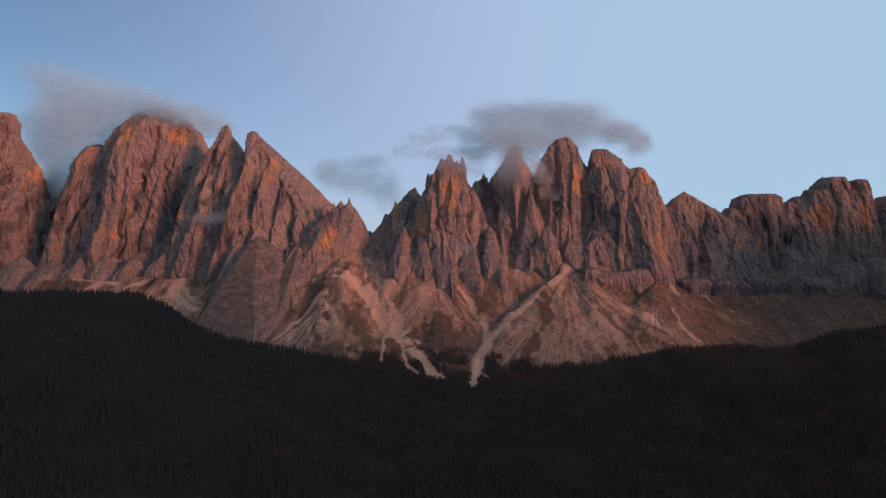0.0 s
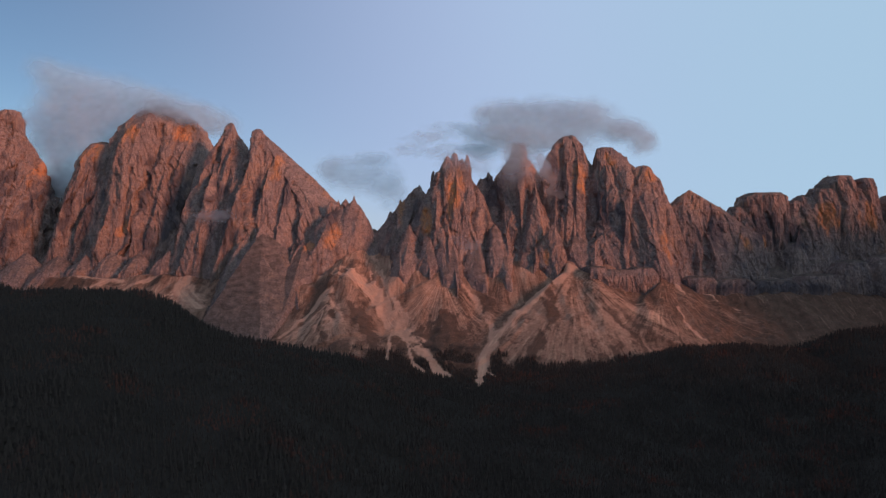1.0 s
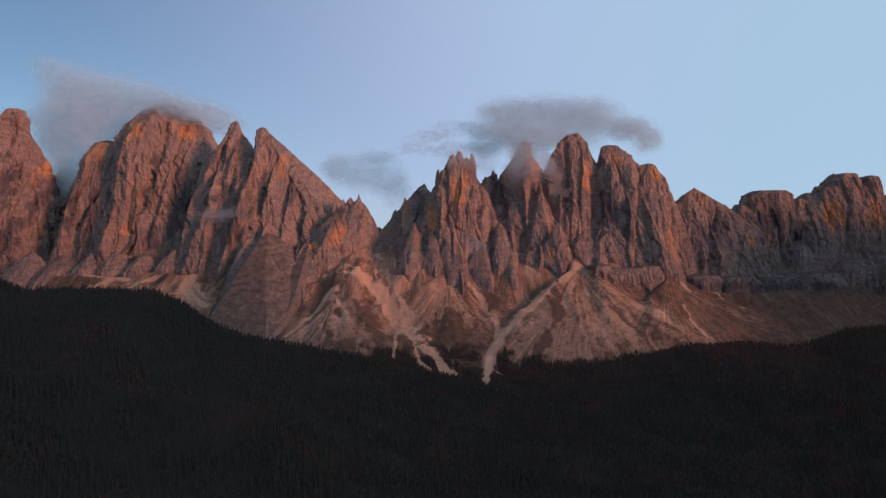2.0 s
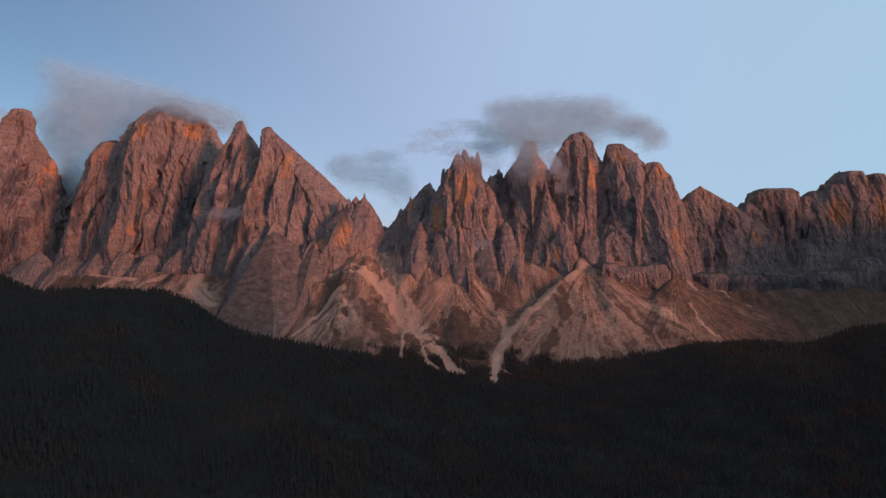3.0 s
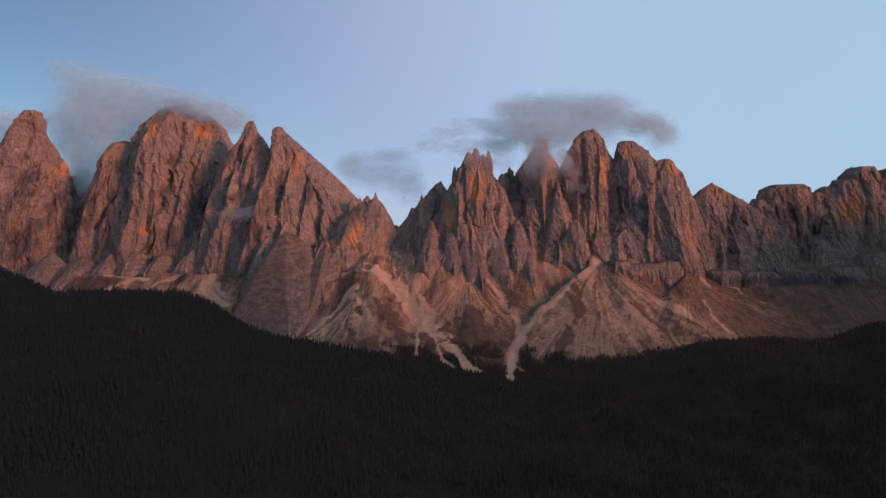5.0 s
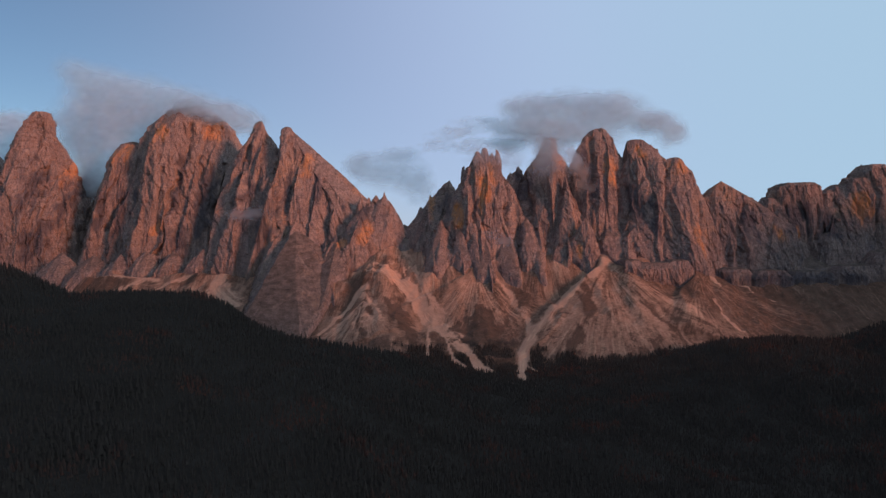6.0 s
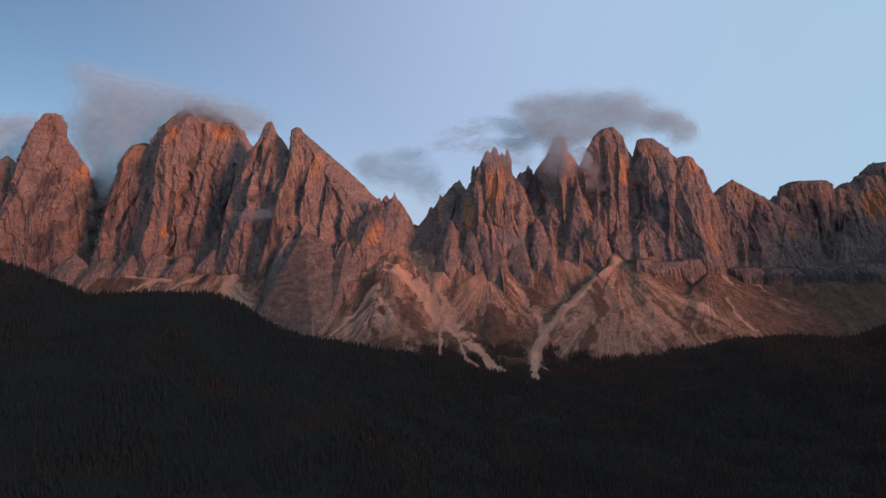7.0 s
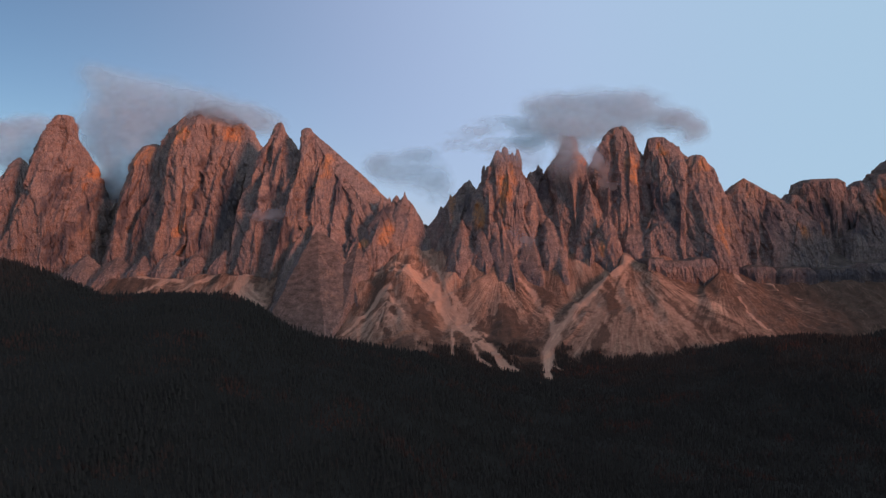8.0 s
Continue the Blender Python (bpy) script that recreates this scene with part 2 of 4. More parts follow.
# ---- ground: valley, two wooded hills, scree aprons ----
FANS = [  # apex x, y, z, slope, length, half spread and heading in degrees (0: towards the camera, + to the right), how bare
    (565, 3140, -70, 0.58, 800, 52, 2, 0.6),
    (-23, 3181, -107, 0.42, 520, 50, 0, 0.5),
    (-1292, 3394, -109, 0.50, 330, 40, 8, 1.0),
    (955, 3070, -140, 0.46, 460, 62, 18, 0.26),
    (-523, 2950, -220, 0.50, 290, 48, -4, 0.85),
]
CHUTES = [  # x, y of a run of scree, half width
    ((-440, 3215), (-314, 3072), (-225, 2900), (-141, 2720), (-67, 2564), (-7, 2410), 70),
    ((-387, 3560), (-320, 3257), (-265, 3107), (-190, 2936), (-130, 2750), 26),
    ((40, 3197), (115, 3053), (177, 2852), (187, 2726), 18),
    ((559, 3155), (408, 2999), (270, 2843), (186, 2708), (129, 2591), (109, 2440), (92, 2250), 52),
    ((-600, 3400), (-520, 3310), (-440, 3215), 12),
    ((-640, 3330), (-520, 3230), (-400, 3120), (-300, 3020), 10),
    ((-395, 3440), (-370, 3260), (-330, 3120), 14),
    ((-289, 3041), (-242, 2846), (-224, 2555), 11),
    ((-197, 2873), (-147, 2606), (-93, 2455), 10),
    ((112, 2534), (163, 2440), 9),
    ((1149, 3179), (1182, 3029), (1263, 2980), 13),
    ((960, 2900), (970, 2760), (1010, 2680), 15),
    ((1010, 3240), (1035, 2999), 10),
    ((-540, 3060), (-600, 2930), (-640, 2850), (-690, 2780), 36),
    ((-548, 3050), (-470, 2900), (-440, 2800), 24),
    ((-1306, 3457), (-1292, 3316), (-1210, 3200), (-1128, 3113), 62),
    ((-2100, 3700), (-1850, 3560), (-1650, 3480), 60),
    ((-1560, 3680), (-1760, 3480), (-1880, 3380), 30),
    ((-1380, 3560), (-1520, 3450), (-1700, 3360), 24),
    ((60, 2240), (90, 2200), (120, 2130), 7),
    ((10, 2190), (30, 2150), (60, 2120), 5),
]


TURF = [  # patches of grass among the scree: x, y, lean, half width, half length
    (-345, 2815, 0.32, 50, 205),
    (428, 2868, -0.17, 36, 165),
    (-481, 2850, 0.5, 22, 60),
    (-492, 2700, 0.4, 14, 40),
    (330, 2600, -0.3, 30, 90),
    (-30, 2790, 0.0, 120, 190),
]


def crest(x):
    """The wooded hills' brow: how far off, how high, and the height of the ground before them."""
    yc = line(x, (-400, 1880), (-100, 2060), (200, 2200), (600, 2400))
    zc = line(x, (-3000, 260), (-1900, 90), (-1450, -30), (-1190, -128), (-850, -132), (-765, -160), (-659, -228), (-583, -258),
              (-401, -287), (-260, -330), (-100, -415), (150, -445), (420, -435), (600, -408), (681, -380), (819, -347),
              (1016, -345), (1213, -352), (1272, -332), (1410, -292), (1544, -275), (2500, -120))
    zl = line(x, (-3000, -100), (-1500, -190), (-800, -310), (-400, -360), (0, -455), (500, -500), (1200, -480), (3000, -250))
    return yc, zc, zl


def off_line(x, y, points, taper=0.0):
    """The way to a line through points, stretched towards its end by taper."""
    best = np.full(x.shape, 1e9)
    for k, ((x0, y0), (x1, y1)) in enumerate(zip(points[:-1], points[1:])):
        s = np.clip(((x - x0) * (x1 - x0) + (y - y0) * (y1 - y0)) / ((x1 - x0) ** 2 + (y1 - y0) ** 2), 0, 1)
        narrow = 1 - taper * (k + s) / (len(points) - 1)
        best = np.minimum(best, np.hypot(x - x0 - s * (x1 - x0), y - y0 - s * (y1 - y0)) / narrow)
    return best


def run_of(x, y, points, half):
    """1 on a run of loose stone, 0 off it, frayed at its edges."""
    wide = 0.8 if half > 30 else 0.45 if half > 15 else 0.65
    off = off_line(x + 11 * fbm(x / 45, y / 80, 3, 76), y, points, 0.6 if half > 30 else -1.3 if half > 15 else 0.0)
    torn = 0.3 if half > 30 else 0.7
    return smooth(1.25, 0.4, off / (wide * half) + torn * fbm(x / 16, y / 60, 3, 77)) * np.clip(1.1 - 0.35 * torn + torn * fbm(off / 6, y / 120, 3, 78), 0.15, 1)


def apron(x, y):
    """The slopes under the walls."""
    yb = line(x, (-2400, 3700), (-1318, 3420), (-900, 3250), (-525, 3120), (0, 3200), (551, 3100), (1000, 3060), (1700, 3060))
    zb = line(x, (-2400, -175), (-1318, -150), (-1000, -165), (-850, -185), (-600, -185), (-420, -130), (0, -140), (551, -132), (900, -165), (1150, -225), (1700, -225))
    yb = yb + 35 * fbm(x / 170, y / 900, 3, 71)
    zb = zb + 12 * fbm(x / 130, y / 700, 3, 72)
    u = yb - y
    near = 0.3 * line(x, (-250, 0), (-100, 1), (900, 1), (1100, 0)) * np.clip(-u, 0, 120)
    return np.where(u > 0, zb - 430 * (1 - np.exp(-np.maximum(u, 0) / 620)), zb + near - line(x, (-1000, 0.03), (-700, 0.17), (-580, 0.34), (-280, 0.34), (-150, 0.25)) * np.maximum(u, -line(x, (-650, 260), (-560, 420), (-300, 420), (-200, 260))))


# added hill, out of view, that blocks the low sun: y range, height
SHADE_HILL = (1000, 100, 1500)


def height(x, y):
    yc, zc, zl = crest(x)
    s = smooth(0, 1, (yc - y) / 1150)
    hill = zc + (zl - zc) * s - 60 * smooth(0, 1, (700 - y) / 1400)
    back = zc - 0.42 * np.maximum(y - yc - 30, 0)
    rough = 14 * fbm(x / 170, y / 170, 4, 3) * smooth(0, 300, np.abs(y - yc) + 60)
    hill = np.where(y > yc, np.maximum(back, -470), hill) + rough
    ap = apron(x, y) + 4 * fbm(x / 120, y / 260, 3, 8) + 2.6 * fbm(x / 24, y / 40, 4, 18, 0.65) + 5 * ridged(x / 150, y / 1200, 3, 5)
    ap = ap + line(x, (800, 0), (1100, 1)) * (8 * ridged(x / 95 + 0.4 * fbm(x / 120, y / 120, 2, 84), y / 420, 3, 85) + 7 * fbm(x / 70, y / 70, 4, 86, 0.6))
    ap = ap + line(x, (-720, 0), (-620, 1), (-260, 1), (-120, 0)) * smooth(3020, 3130, y) * (8 * ridged(x / 60, y / 200, 3, 87) + 5 * fbm(x / 30, y / 45, 3, 88))
    for *points, half in CHUTES[:4]:
        ap = ap - 0.22 * half * np.exp(-((off_line(x, y, points) / (2.2 * half)) ** 2))
    ap = ap - 36 * np.exp(-((off_line(x, y, [(-395, 3760), (-385, 3400), (-340, 3100), (-250, 2850)]) / 75) ** 2))
    for ax, ay, az, slope, reach, spread, heading, bald in FANS:
        dx, dy = x - ax, ay - y
        r = np.hypot(dx, np.maximum(dy, 0))
        off = np.abs(np.degrees(np.arctan2(dx, np.maximum(dy, 20))) - heading) / spread
        lift = (line(ax, (500, 9), (565, 45), (900, 30)) + 3 * fbm(x / 90, y / 90, 3, 19)) * smooth(-220, 30, dy)
        cone = az + 8 - slope * r * (1 - 0.12 * np.minimum(r / reach, 1.5)) - 90 * np.maximum(off - 0.75, 0) ** 1.5 - 0.9 * np.maximum(r - reach, 0)
        cone = cone + 1.5 * ridged(np.degrees(np.arctan2(dx, dy)) / 6, r / 400, 2, 31)
        over = np.minimum(cone, ap + lift) - ap
        ap = ap + 0.5 * (over + np.sqrt(over**2 + 60)) - 0.5 * 60 / (np.abs(over) + 60)
    # the valley climbs again behind the camera; added unseen on the right: a hill to keep the low sun off the woods, a
    # second to shade the right slopes
    shade_rise = smooth(900, 1700, x) * (1 - 0.5 * smooth(2000, 3200, x)) * smooth(SHADE_HILL[0], SHADE_HILL[1], y)
    shade_spur = smooth(2150, 2800, x) * smooth(1500, 2200, y) * smooth(4200, 3400, y)
    return np.maximum(hill, ap) + SHADE_HILL[2] * shade_rise + 590 * shade_spur + 250 * smooth(-600, -3000, y)


def flow(x, y):
    """A number that stays the same down a line of fall: the angle on a fan, else the way across the slope; and 0 where these meet."""
    f, calm = x + 14 * fbm(x / 90, y / 160, 3, 23), np.ones(x.shape)
    for k, (ax, ay, az, slope, reach, spread, heading, bald) in enumerate(FANS):
        dx, dy = x - ax, ay - y
        r, angle = np.hypot(dx, dy), np.degrees(np.arctan2(dx, dy))
        on = (np.abs(angle - heading) < spread) & (r < 1.1 * reach) & (dy > -20)
        rim = np.minimum(np.abs(np.abs(angle - heading) - spread) * np.minimum(r, 300) / 57, np.where(dy > -20, np.abs(r - 1.1 * reach), 400))
        calm = calm * smooth(8, 40, np.where((r < 1.25 * reach) & (dy > -60), rim, 400))
        f = np.where(on, 5 * angle + 3 * fbm(x / 60, y / 90, 3, 24) + 700 * k, f)
    for k, (*points, half) in enumerate(CHUTES):
        if half > 15:
            off = off_line(x, y, points)
            f = np.where(off < 0.9 * half, off + 6 * fbm(x / 60, y / 90, 2, 25) + 300 * k, f)
            calm = calm * smooth(2, 12, np.abs(off - 0.9 * half))
    return f, calm


def scree_cover(x, y):
    rubble = smooth(-1.1, 1.5, fbm(x / 60, y / 150, 5, 15, 0.6) + 0.5 * fbm(x / 200, y / 300, 2, 16))
    bare = ((0.47 - 0.22 * smooth(300, 700, x) - 0.13 * smooth(750, 950, x)) * rubble + 0.28 * smooth(3000, 3180, y) * smooth(1000, 700, x) * smooth(-420, -200, x) + 0.12 * smooth(3060, 3300, y) * smooth(-720, -600, x) * smooth(-120, -260, x)) * smooth(2250, 2500, y)
    for k, (ax, ay, az, slope, reach, spread, heading, bald) in enumerate(FANS):
        dx, dy = x - ax, ay - y
        r = np.hypot(dx, dy)
        angle = np.degrees(np.arctan2(dx, dy)) + 2.5 * fbm(x / 70, y / 70, 3, 13)
        off = np.abs(angle - heading) / spread
        streak = fbm(angle / 3, r / 700, 4, 41 + k, 0.7) + 0.5 * fbm(x / 25, y / 25, 3, 6)
        fan = smooth(1.0, 0.7, off + 0.12 * fbm(x / 40, y / 40, 3, 9)) * smooth(1.1, 0.75, r / reach + 0.25 * streak) * smooth(-30, 0, dy)
        bare = np.maximum(bare, bald * fan * np.clip(0.66 + 0.55 * streak, 0.02, 1))
    for *points, half in CHUTES:
        px, py = zip(*points)
        near = (x > min(px) - 200) & (x < max(px) + 200) & (y > min(py) - 200) & (y < max(py) + 200)
        bare[near] = np.maximum(bare[near], run_of(x[near], y[near], points, half))
    fray = 0.35 * fbm(x / 30, y / 60, 4, 29, 0.6)
    for tx, ty, lean, hw, hl in TURF:
        bare = bare * smooth(0.6, 1.05, np.hypot((x - tx + lean * (y - ty)) / hw, (y - ty) / hl) + fray)
    return bare


def wood_cover(x, y, z, bare):
    yc = crest(x)[0]
    on_hill = smooth(60, 20, y - yc)
    low = smooth(-392, -425, z + 30 * fbm(x / 90, y / 90, 4, 61))
    return np.clip(np.maximum(on_hill, low), 0, 1) * smooth(0.5, 0.25, bare)


def build_ground():
    xs = np.concatenate([np.arange(-5200, -2300, 100), np.arange(-2300, 2000, 7), np.arange(2000, 5201, 100)])
    ys = np.concatenate([np.arange(-4200, 500, 100), np.arange(500, 2100, 14), np.arange(2100, 3450, 5), np.arange(3450, 4350, 14), np.arange(4350, 5001, 50)])
    X, Y = np.meshgrid(xs, ys)
    Z = height(X, Y)
    run, calm = flow(X, Y)
    bare = scree_cover(X, Y)
    me = mesh_of("ground", np.stack([X, Y, Z], -1).reshape(-1, 3), grid_faces(len(xs), len(ys)), GROUND,
                 scree=bare, wood=wood_cover(X, Y, Z, bare), flow=run, calm=calm)
    return tagged(new("ground", me), "alpine valley ground with forest floor, brown grass and pale scree", "ground", kind="structure")


build_ground()


# ---- rock peaks ----
def faceted(x, y, top, wl, wr, wf, wb, drop, power, square, rng, ease=1.0):
    """A spire's height as the least of many planes: a rock tower with flat faces and sharp edges."""
    h = np.full(x.shape, 1e9)
    form, wf = power, wf * ease
    dual = square / max(square - 1, 0.15)
    for k in range(9):
        a = 2 * math.pi * k / 9 + (rng.uniform(-0.22, 0.22) if k % 9 else 0)
        if k in (4, 5):
            a = math.pi + (k - 4.5) * rng.uniform(0.1, 0.7)
        c, n = math.cos(a), math.sin(a)
        w = ((abs(c) * (wr if c > 0 else wl)) ** dual + (abs(n) * (wb if n > 0 else wf)) ** dual) ** (1 / dual)
        d = (x * c + y * n) / (w * rng.uniform(0.94, 1.04))
        power = min(form, 1.3) if n < -0.8 and ease > 1 else form
        for d0 in (0.18, 0.42, 0.7, 1.0):
            h = np.minimum(h, top - drop * (d0**power + power * d0 ** (power - 1) * (d - d0)))
    return np.minimum(h, top)


def whole_shares(owner, least=500):
    """Numbers the connected shares of a grid of owners; scraps go to their neighbours."""
    owner = owner.copy()
    for _ in range(2):
        name = np.arange(owner.size).reshape(owner.shape)
        while True:
            old = name.copy()
            for _ in range(30):
                for axis in (0, 1):
                    for way in (1, -1):
                        there = np.roll(name, way, axis)
                        edge = [slice(None)] * 2
                        edge[axis] = 0 if way == 1 else -1
                        same = np.roll(owner, way, axis) == owner
                        same[tuple(edge)] = False
                        name = np.where(same, np.minimum(name, there), name)
                name = name.ravel()[name]
            if (name == old).all():
                break
        _, back, count = np.unique(name, return_inverse=True, return_counts=True)
        scrap = count[back.reshape(owner.shape)] < least
        while scrap.any() and not scrap.all():
            for axis in (0, 1):
                for way in (1, -1):
                    from_there = scrap & ~np.roll(scrap, way, axis)
                    owner = np.where(from_there, np.roll(owner, way, axis), owner)
                    scrap = scrap & ~from_there
    return owner, name


def rock_peak(label, x0, x1, y0, y1, spires, seed, step=4.0, rough=0.8, ribs=45, bold=1.0, fins=(), ease=1.4, gullies=()):
    """A peak over a stretch of the plan: the upper hull of its spires, set with ribs that run down its walls and cut by gullies.
    Each spire's share of the hull is a part. spires: name, x, y, top, half width left, right, front, back, drop there, power, squareness.
    fins: larger ribs of their own: x, top, how proud, steepness of the left and the right flank, how far they stand out below.
    gullies: x, height of the points down each, then how wide and how deep it is."""
    rng = np.random.RandomState(seed)
    xs, ys = np.arange(x0, x1 + step, step), np.arange(y0, y1 + step, step)
    X, Y = np.meshgrid(xs, ys)
    wx = X + rough * (8 * fbm(X / 110, Y / 110, 3, seed) + 2 * fbm(X / 23, Y / 23, 3, seed + 5))
    wy = Y + rough * (11 * fbm(X / 120, Y / 240, 3, seed + 21) + 3 * fbm(X / 25, Y / 40, 3, seed + 25))
    Z, owner = np.full(X.shape, -2000.0), np.zeros(X.shape, int)
    for n, (name, x, y, top, *form) in enumerate(spires):
        h = faceted(wx - x, wy - y, top, *form, rng, ease)
        owner = np.where(h > Z, n, owner)
        Z = np.maximum(Z, h)
    for name, x, y, top, wl, wr, wf, wb, drop, power, square in spires:
        if name in ("summit_tower", "shoulder"):
            for _ in range(6):
                tx, ty = x + rng.uniform(-0.75 * wl, 0.75 * wr), y + rng.uniform(-0.4, 0.2) * wf
                i, j = int(np.clip((ty - y0) / step, 0, len(ys) - 1)), int(np.clip((tx - x0) / step, 0, len(xs) - 1))
                r, lift = rng.uniform(9, 22), rng.uniform(3, 10)
                Z = np.maximum(Z, Z[i, j] + lift - (lift + 14) * (np.hypot(wx - tx, wy - ty) / r) ** 1.3)
    base = height(X, Y)
    gy, gx = np.gradient(Z, step)
    hull = Z.copy()
    for x, top, proud, left, right, run in fins:
        j = int(np.clip((x - x0) / step, 0, len(xs) - 1))
        steep = min(max(gy[max(np.argmax(hull[:, j] > top - 60), 0), j], 1.4), 5.0)
        i = int(np.argmax(hull[:, j] > top))
        if hull[i, j] < top:
            continue
        ox, oy = wx - x, Y - Y[i, j]
        fin = top - np.where(oy < 0, -oy * steep * (2 - run) * 0.92, oy * 9) - np.where(ox < 0, -ox * left, ox * right)
        fade = np.clip(1.6 + oy / (proud * 6), 0, 1)
        Z = np.maximum(Z, np.minimum(fin, hull + 1.25 * proud * steep * fade))
    for size, count, bulk in ((1.0, ribs // 4, 0.9), (0.55, ribs // 3, 0.8), (0.3, ribs // 2, 0.5)):
        gy, gx = np.gradient(Z, step)
        slope = np.hypot(gx, gy)
        back = max(int(size * bold * 48 / step), 3)
        above = np.roll(Z, -back, 0)
        above[-back:] = -2000
        spots = np.argwhere((Z > base + 10) & (gy > 0.2) & (slope > 0.75) & (above > Z + 0.75 * back * step * gy))
        if not len(spots):
            continue
        hull = Z.copy()
        for i, j in spots[rng.randint(0, len(spots), count)]:
            steep = min(slope[i, j], 6.0)
            ax, ay = -gx[i, j] / slope[i, j], -gy[i, j] / slope[i, j]
            turn = rng.uniform(-0.4, 0.4)
            ax, ay = ax + turn * ay, ay - turn * ax
            proud = bulk * size * bold * rng.uniform(16, 46)
            lift, run = proud * steep, rng.uniform(0.62, 0.9)
            left, right = steep * rng.uniform(0.7, 2.4), steep * rng.uniform(0.7, 2.4)
            reach = int(min(proud * 2.2 / (1 - run), size * bold * 260) / step) + 3
            i0, i1, j0, j1 = max(i - reach, 0), i + 3, max(j - reach, 0), j + reach
            ox, oy = X[i0:i1, j0:j1] - X[i, j], Y[i0:i1, j0:j1] - Y[i, j]
            v, u = ox * ax + oy * ay, oy * ax - ox * ay
            fade = np.clip((reach * step - np.hypot(ox, oy)) / (0.4 * reach * step), 0, 1)
            rib = hull[i, j] + 3 - np.where(v > 0, v * steep * run, -v * 9) - np.where(u > 0, u * left, -u * right)
            Z[i0:i1, j0:j1] = np.maximum(Z[i0:i1, j0:j1], np.minimum(rib, hull[i0:i1, j0:j1] + lift * fade))
    gy, gx = np.gradient(Z, step)
    slope = np.hypot(gx, gy) + 1e-6
    sheer = np.clip(slope / 2.2, 0.12, 1.3)
    nx, ny = soften(gx / slope, 2), soften(gy / slope, 2)
    crag = ridged(X / 38 + 0.4 * fbm(X / 60, Y / 60, 2, seed + 3), Y / 60, 3, seed + 30, 0.6)
    Z = Z + rough * sheer * (2 * crag + 2 * fbm(X / 15, Y / 15, 3, seed + 33, 0.7) - 2)
    Z = Z + rough * np.clip(slope / 1.2 - 0.7, 0.12, 1) * (5.5 * slabs(X / 26, Y / 34, seed + 52)[0] + 1.6 * slabs(X / 10, Y / 14, seed + 53)[0])
    ledge = 34.0
    k = Z / ledge + 0.8 * fbm(X / 160, Y / 160, 3, seed + 40)
    Z = Z + 0.4 * np.clip(sheer - 0.25, 0, 1) * ledge * (np.floor(k) + smooth(0.15, 0.85, k - np.floor(k)) - k)
    Z = np.where(Z < base + 25, base + 25 - 3 * (base + 25 - Z), Z)
    owner, block = whole_shares(np.where(Z - base > -140, owner, -1))
    # rows spread evenly over the steep walls, fewer at the back and underground
    gy = np.gradient(Z, step)[0]
    dense = np.where(Z < base - 60, 0.04, np.where(gy > -0.4, 1.0, 0.3)) / step
    length = soften(np.minimum(np.sqrt(1 + gy**2), 7) * dense * step, 5)
    total = np.cumsum(length, 0) - length[:1]
    rows = int(np.percentile(total[-1], 75))
    pick = np.linspace(0, 1, rows)
    row = np.stack([np.interp(pick, total[:, j] / total[-1, j], np.arange(len(ys))) for j in range(len(xs))], 1)
    low = np.minimum(row.astype(int), len(ys) - 2)
    part_way, cols = row - low, np.arange(len(xs))[None]

    def there(field):
        return field[low, cols] * (1 - part_way) + field[low + 1, cols] * part_way

    near = np.rint(row).astype(int)
    X, Y, Z, nx, ny, slope, base = (there(f) for f in (X, Y, Z, nx, ny, slope, base))
    owner, block = owner[near, cols], block[near, cols]
    # slabs broken out of the walls, large and small, with open joints between them
    along = X + 0.4 * Y
    lean = along + 0.22 * Z * np.clip(2.5 * vnoise(along / 320, Z / 500, seed + 9), -1, 1)
    broken = 0.0
    for wide, tall, deep in ((64, 230, 5.2 * bold), (25, 84, 4.6), (10, 26, 3.0)):
        u = lean / wide + 0.35 * fbm(along / wide / 1.5, Z / tall / 1.5, 2, seed + wide)
        v = Z / tall + 0.35 * fbm(along / wide / 1.5, Z / tall / 1.5, 2, seed + wide + 4)
        plate, joint = slabs(u, v, seed + wide)
        broken = broken + deep * (plate - 0.4 * smooth(0.12, 0.0, joint))
    broken = broken + 1.3 * fbm(along / 9, Z / 9, 3, seed + 60, 0.7)
    broken = rough * np.clip(slope / 1.5 - 0.42, 0.08, 1) * broken
    for *points, wide, deep in gullies:
        off = off_line(X + 12 * fbm(X / 50, Z / 70, 3, seed + 81), Z, points) / (1 + 0.4 * fbm(X / 40, Z / 50, 2, seed + 82))
        broken = broken - 0.6 * deep * np.exp(-((off / (1.1 * wide)) ** 2)) * np.clip(slope - 0.6, 0, 1) * (ny > 0)
    faces = grid_faces(X.shape[1], X.shape[0])
    owner, block = owner.ravel()[faces[:, 0]], block.ravel()[faces[:, 0]]
    shown = (Z - base).ravel()[faces].max(1) > -130
    verts = np.stack([X - broken * nx, Y - broken * ny, Z + 0.15 * broken], -1).reshape(-1, 3)
    thing = tagged(new("rock_peak"), label, "mountain peak", "jagged dolomite peaks")
    thing.location = (0.5 * (x0 + x1), 0.5 * (y0 + y1), float(base.min()))
    for n in np.unique(block[shown & (owner >= 0)]):
        mine = faces[(block == n) & shown]
        name = spires[owner[block == n][0]][0]
        used, back = np.unique(mine, return_inverse=True)
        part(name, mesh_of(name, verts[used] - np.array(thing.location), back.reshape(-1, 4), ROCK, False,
                           rust=stained(verts[used, 0], verts[used, 2], SCARS), seep_shade=stained(verts[used, 0], verts[used, 2], DARK)), thing)
    return thing


def spire(name, x, y, top, wl, wr, wf, wb, drop, power=1.6, square=2.2):
    return (name, x, y, top, wl, wr, wf, wb, drop, power, square)


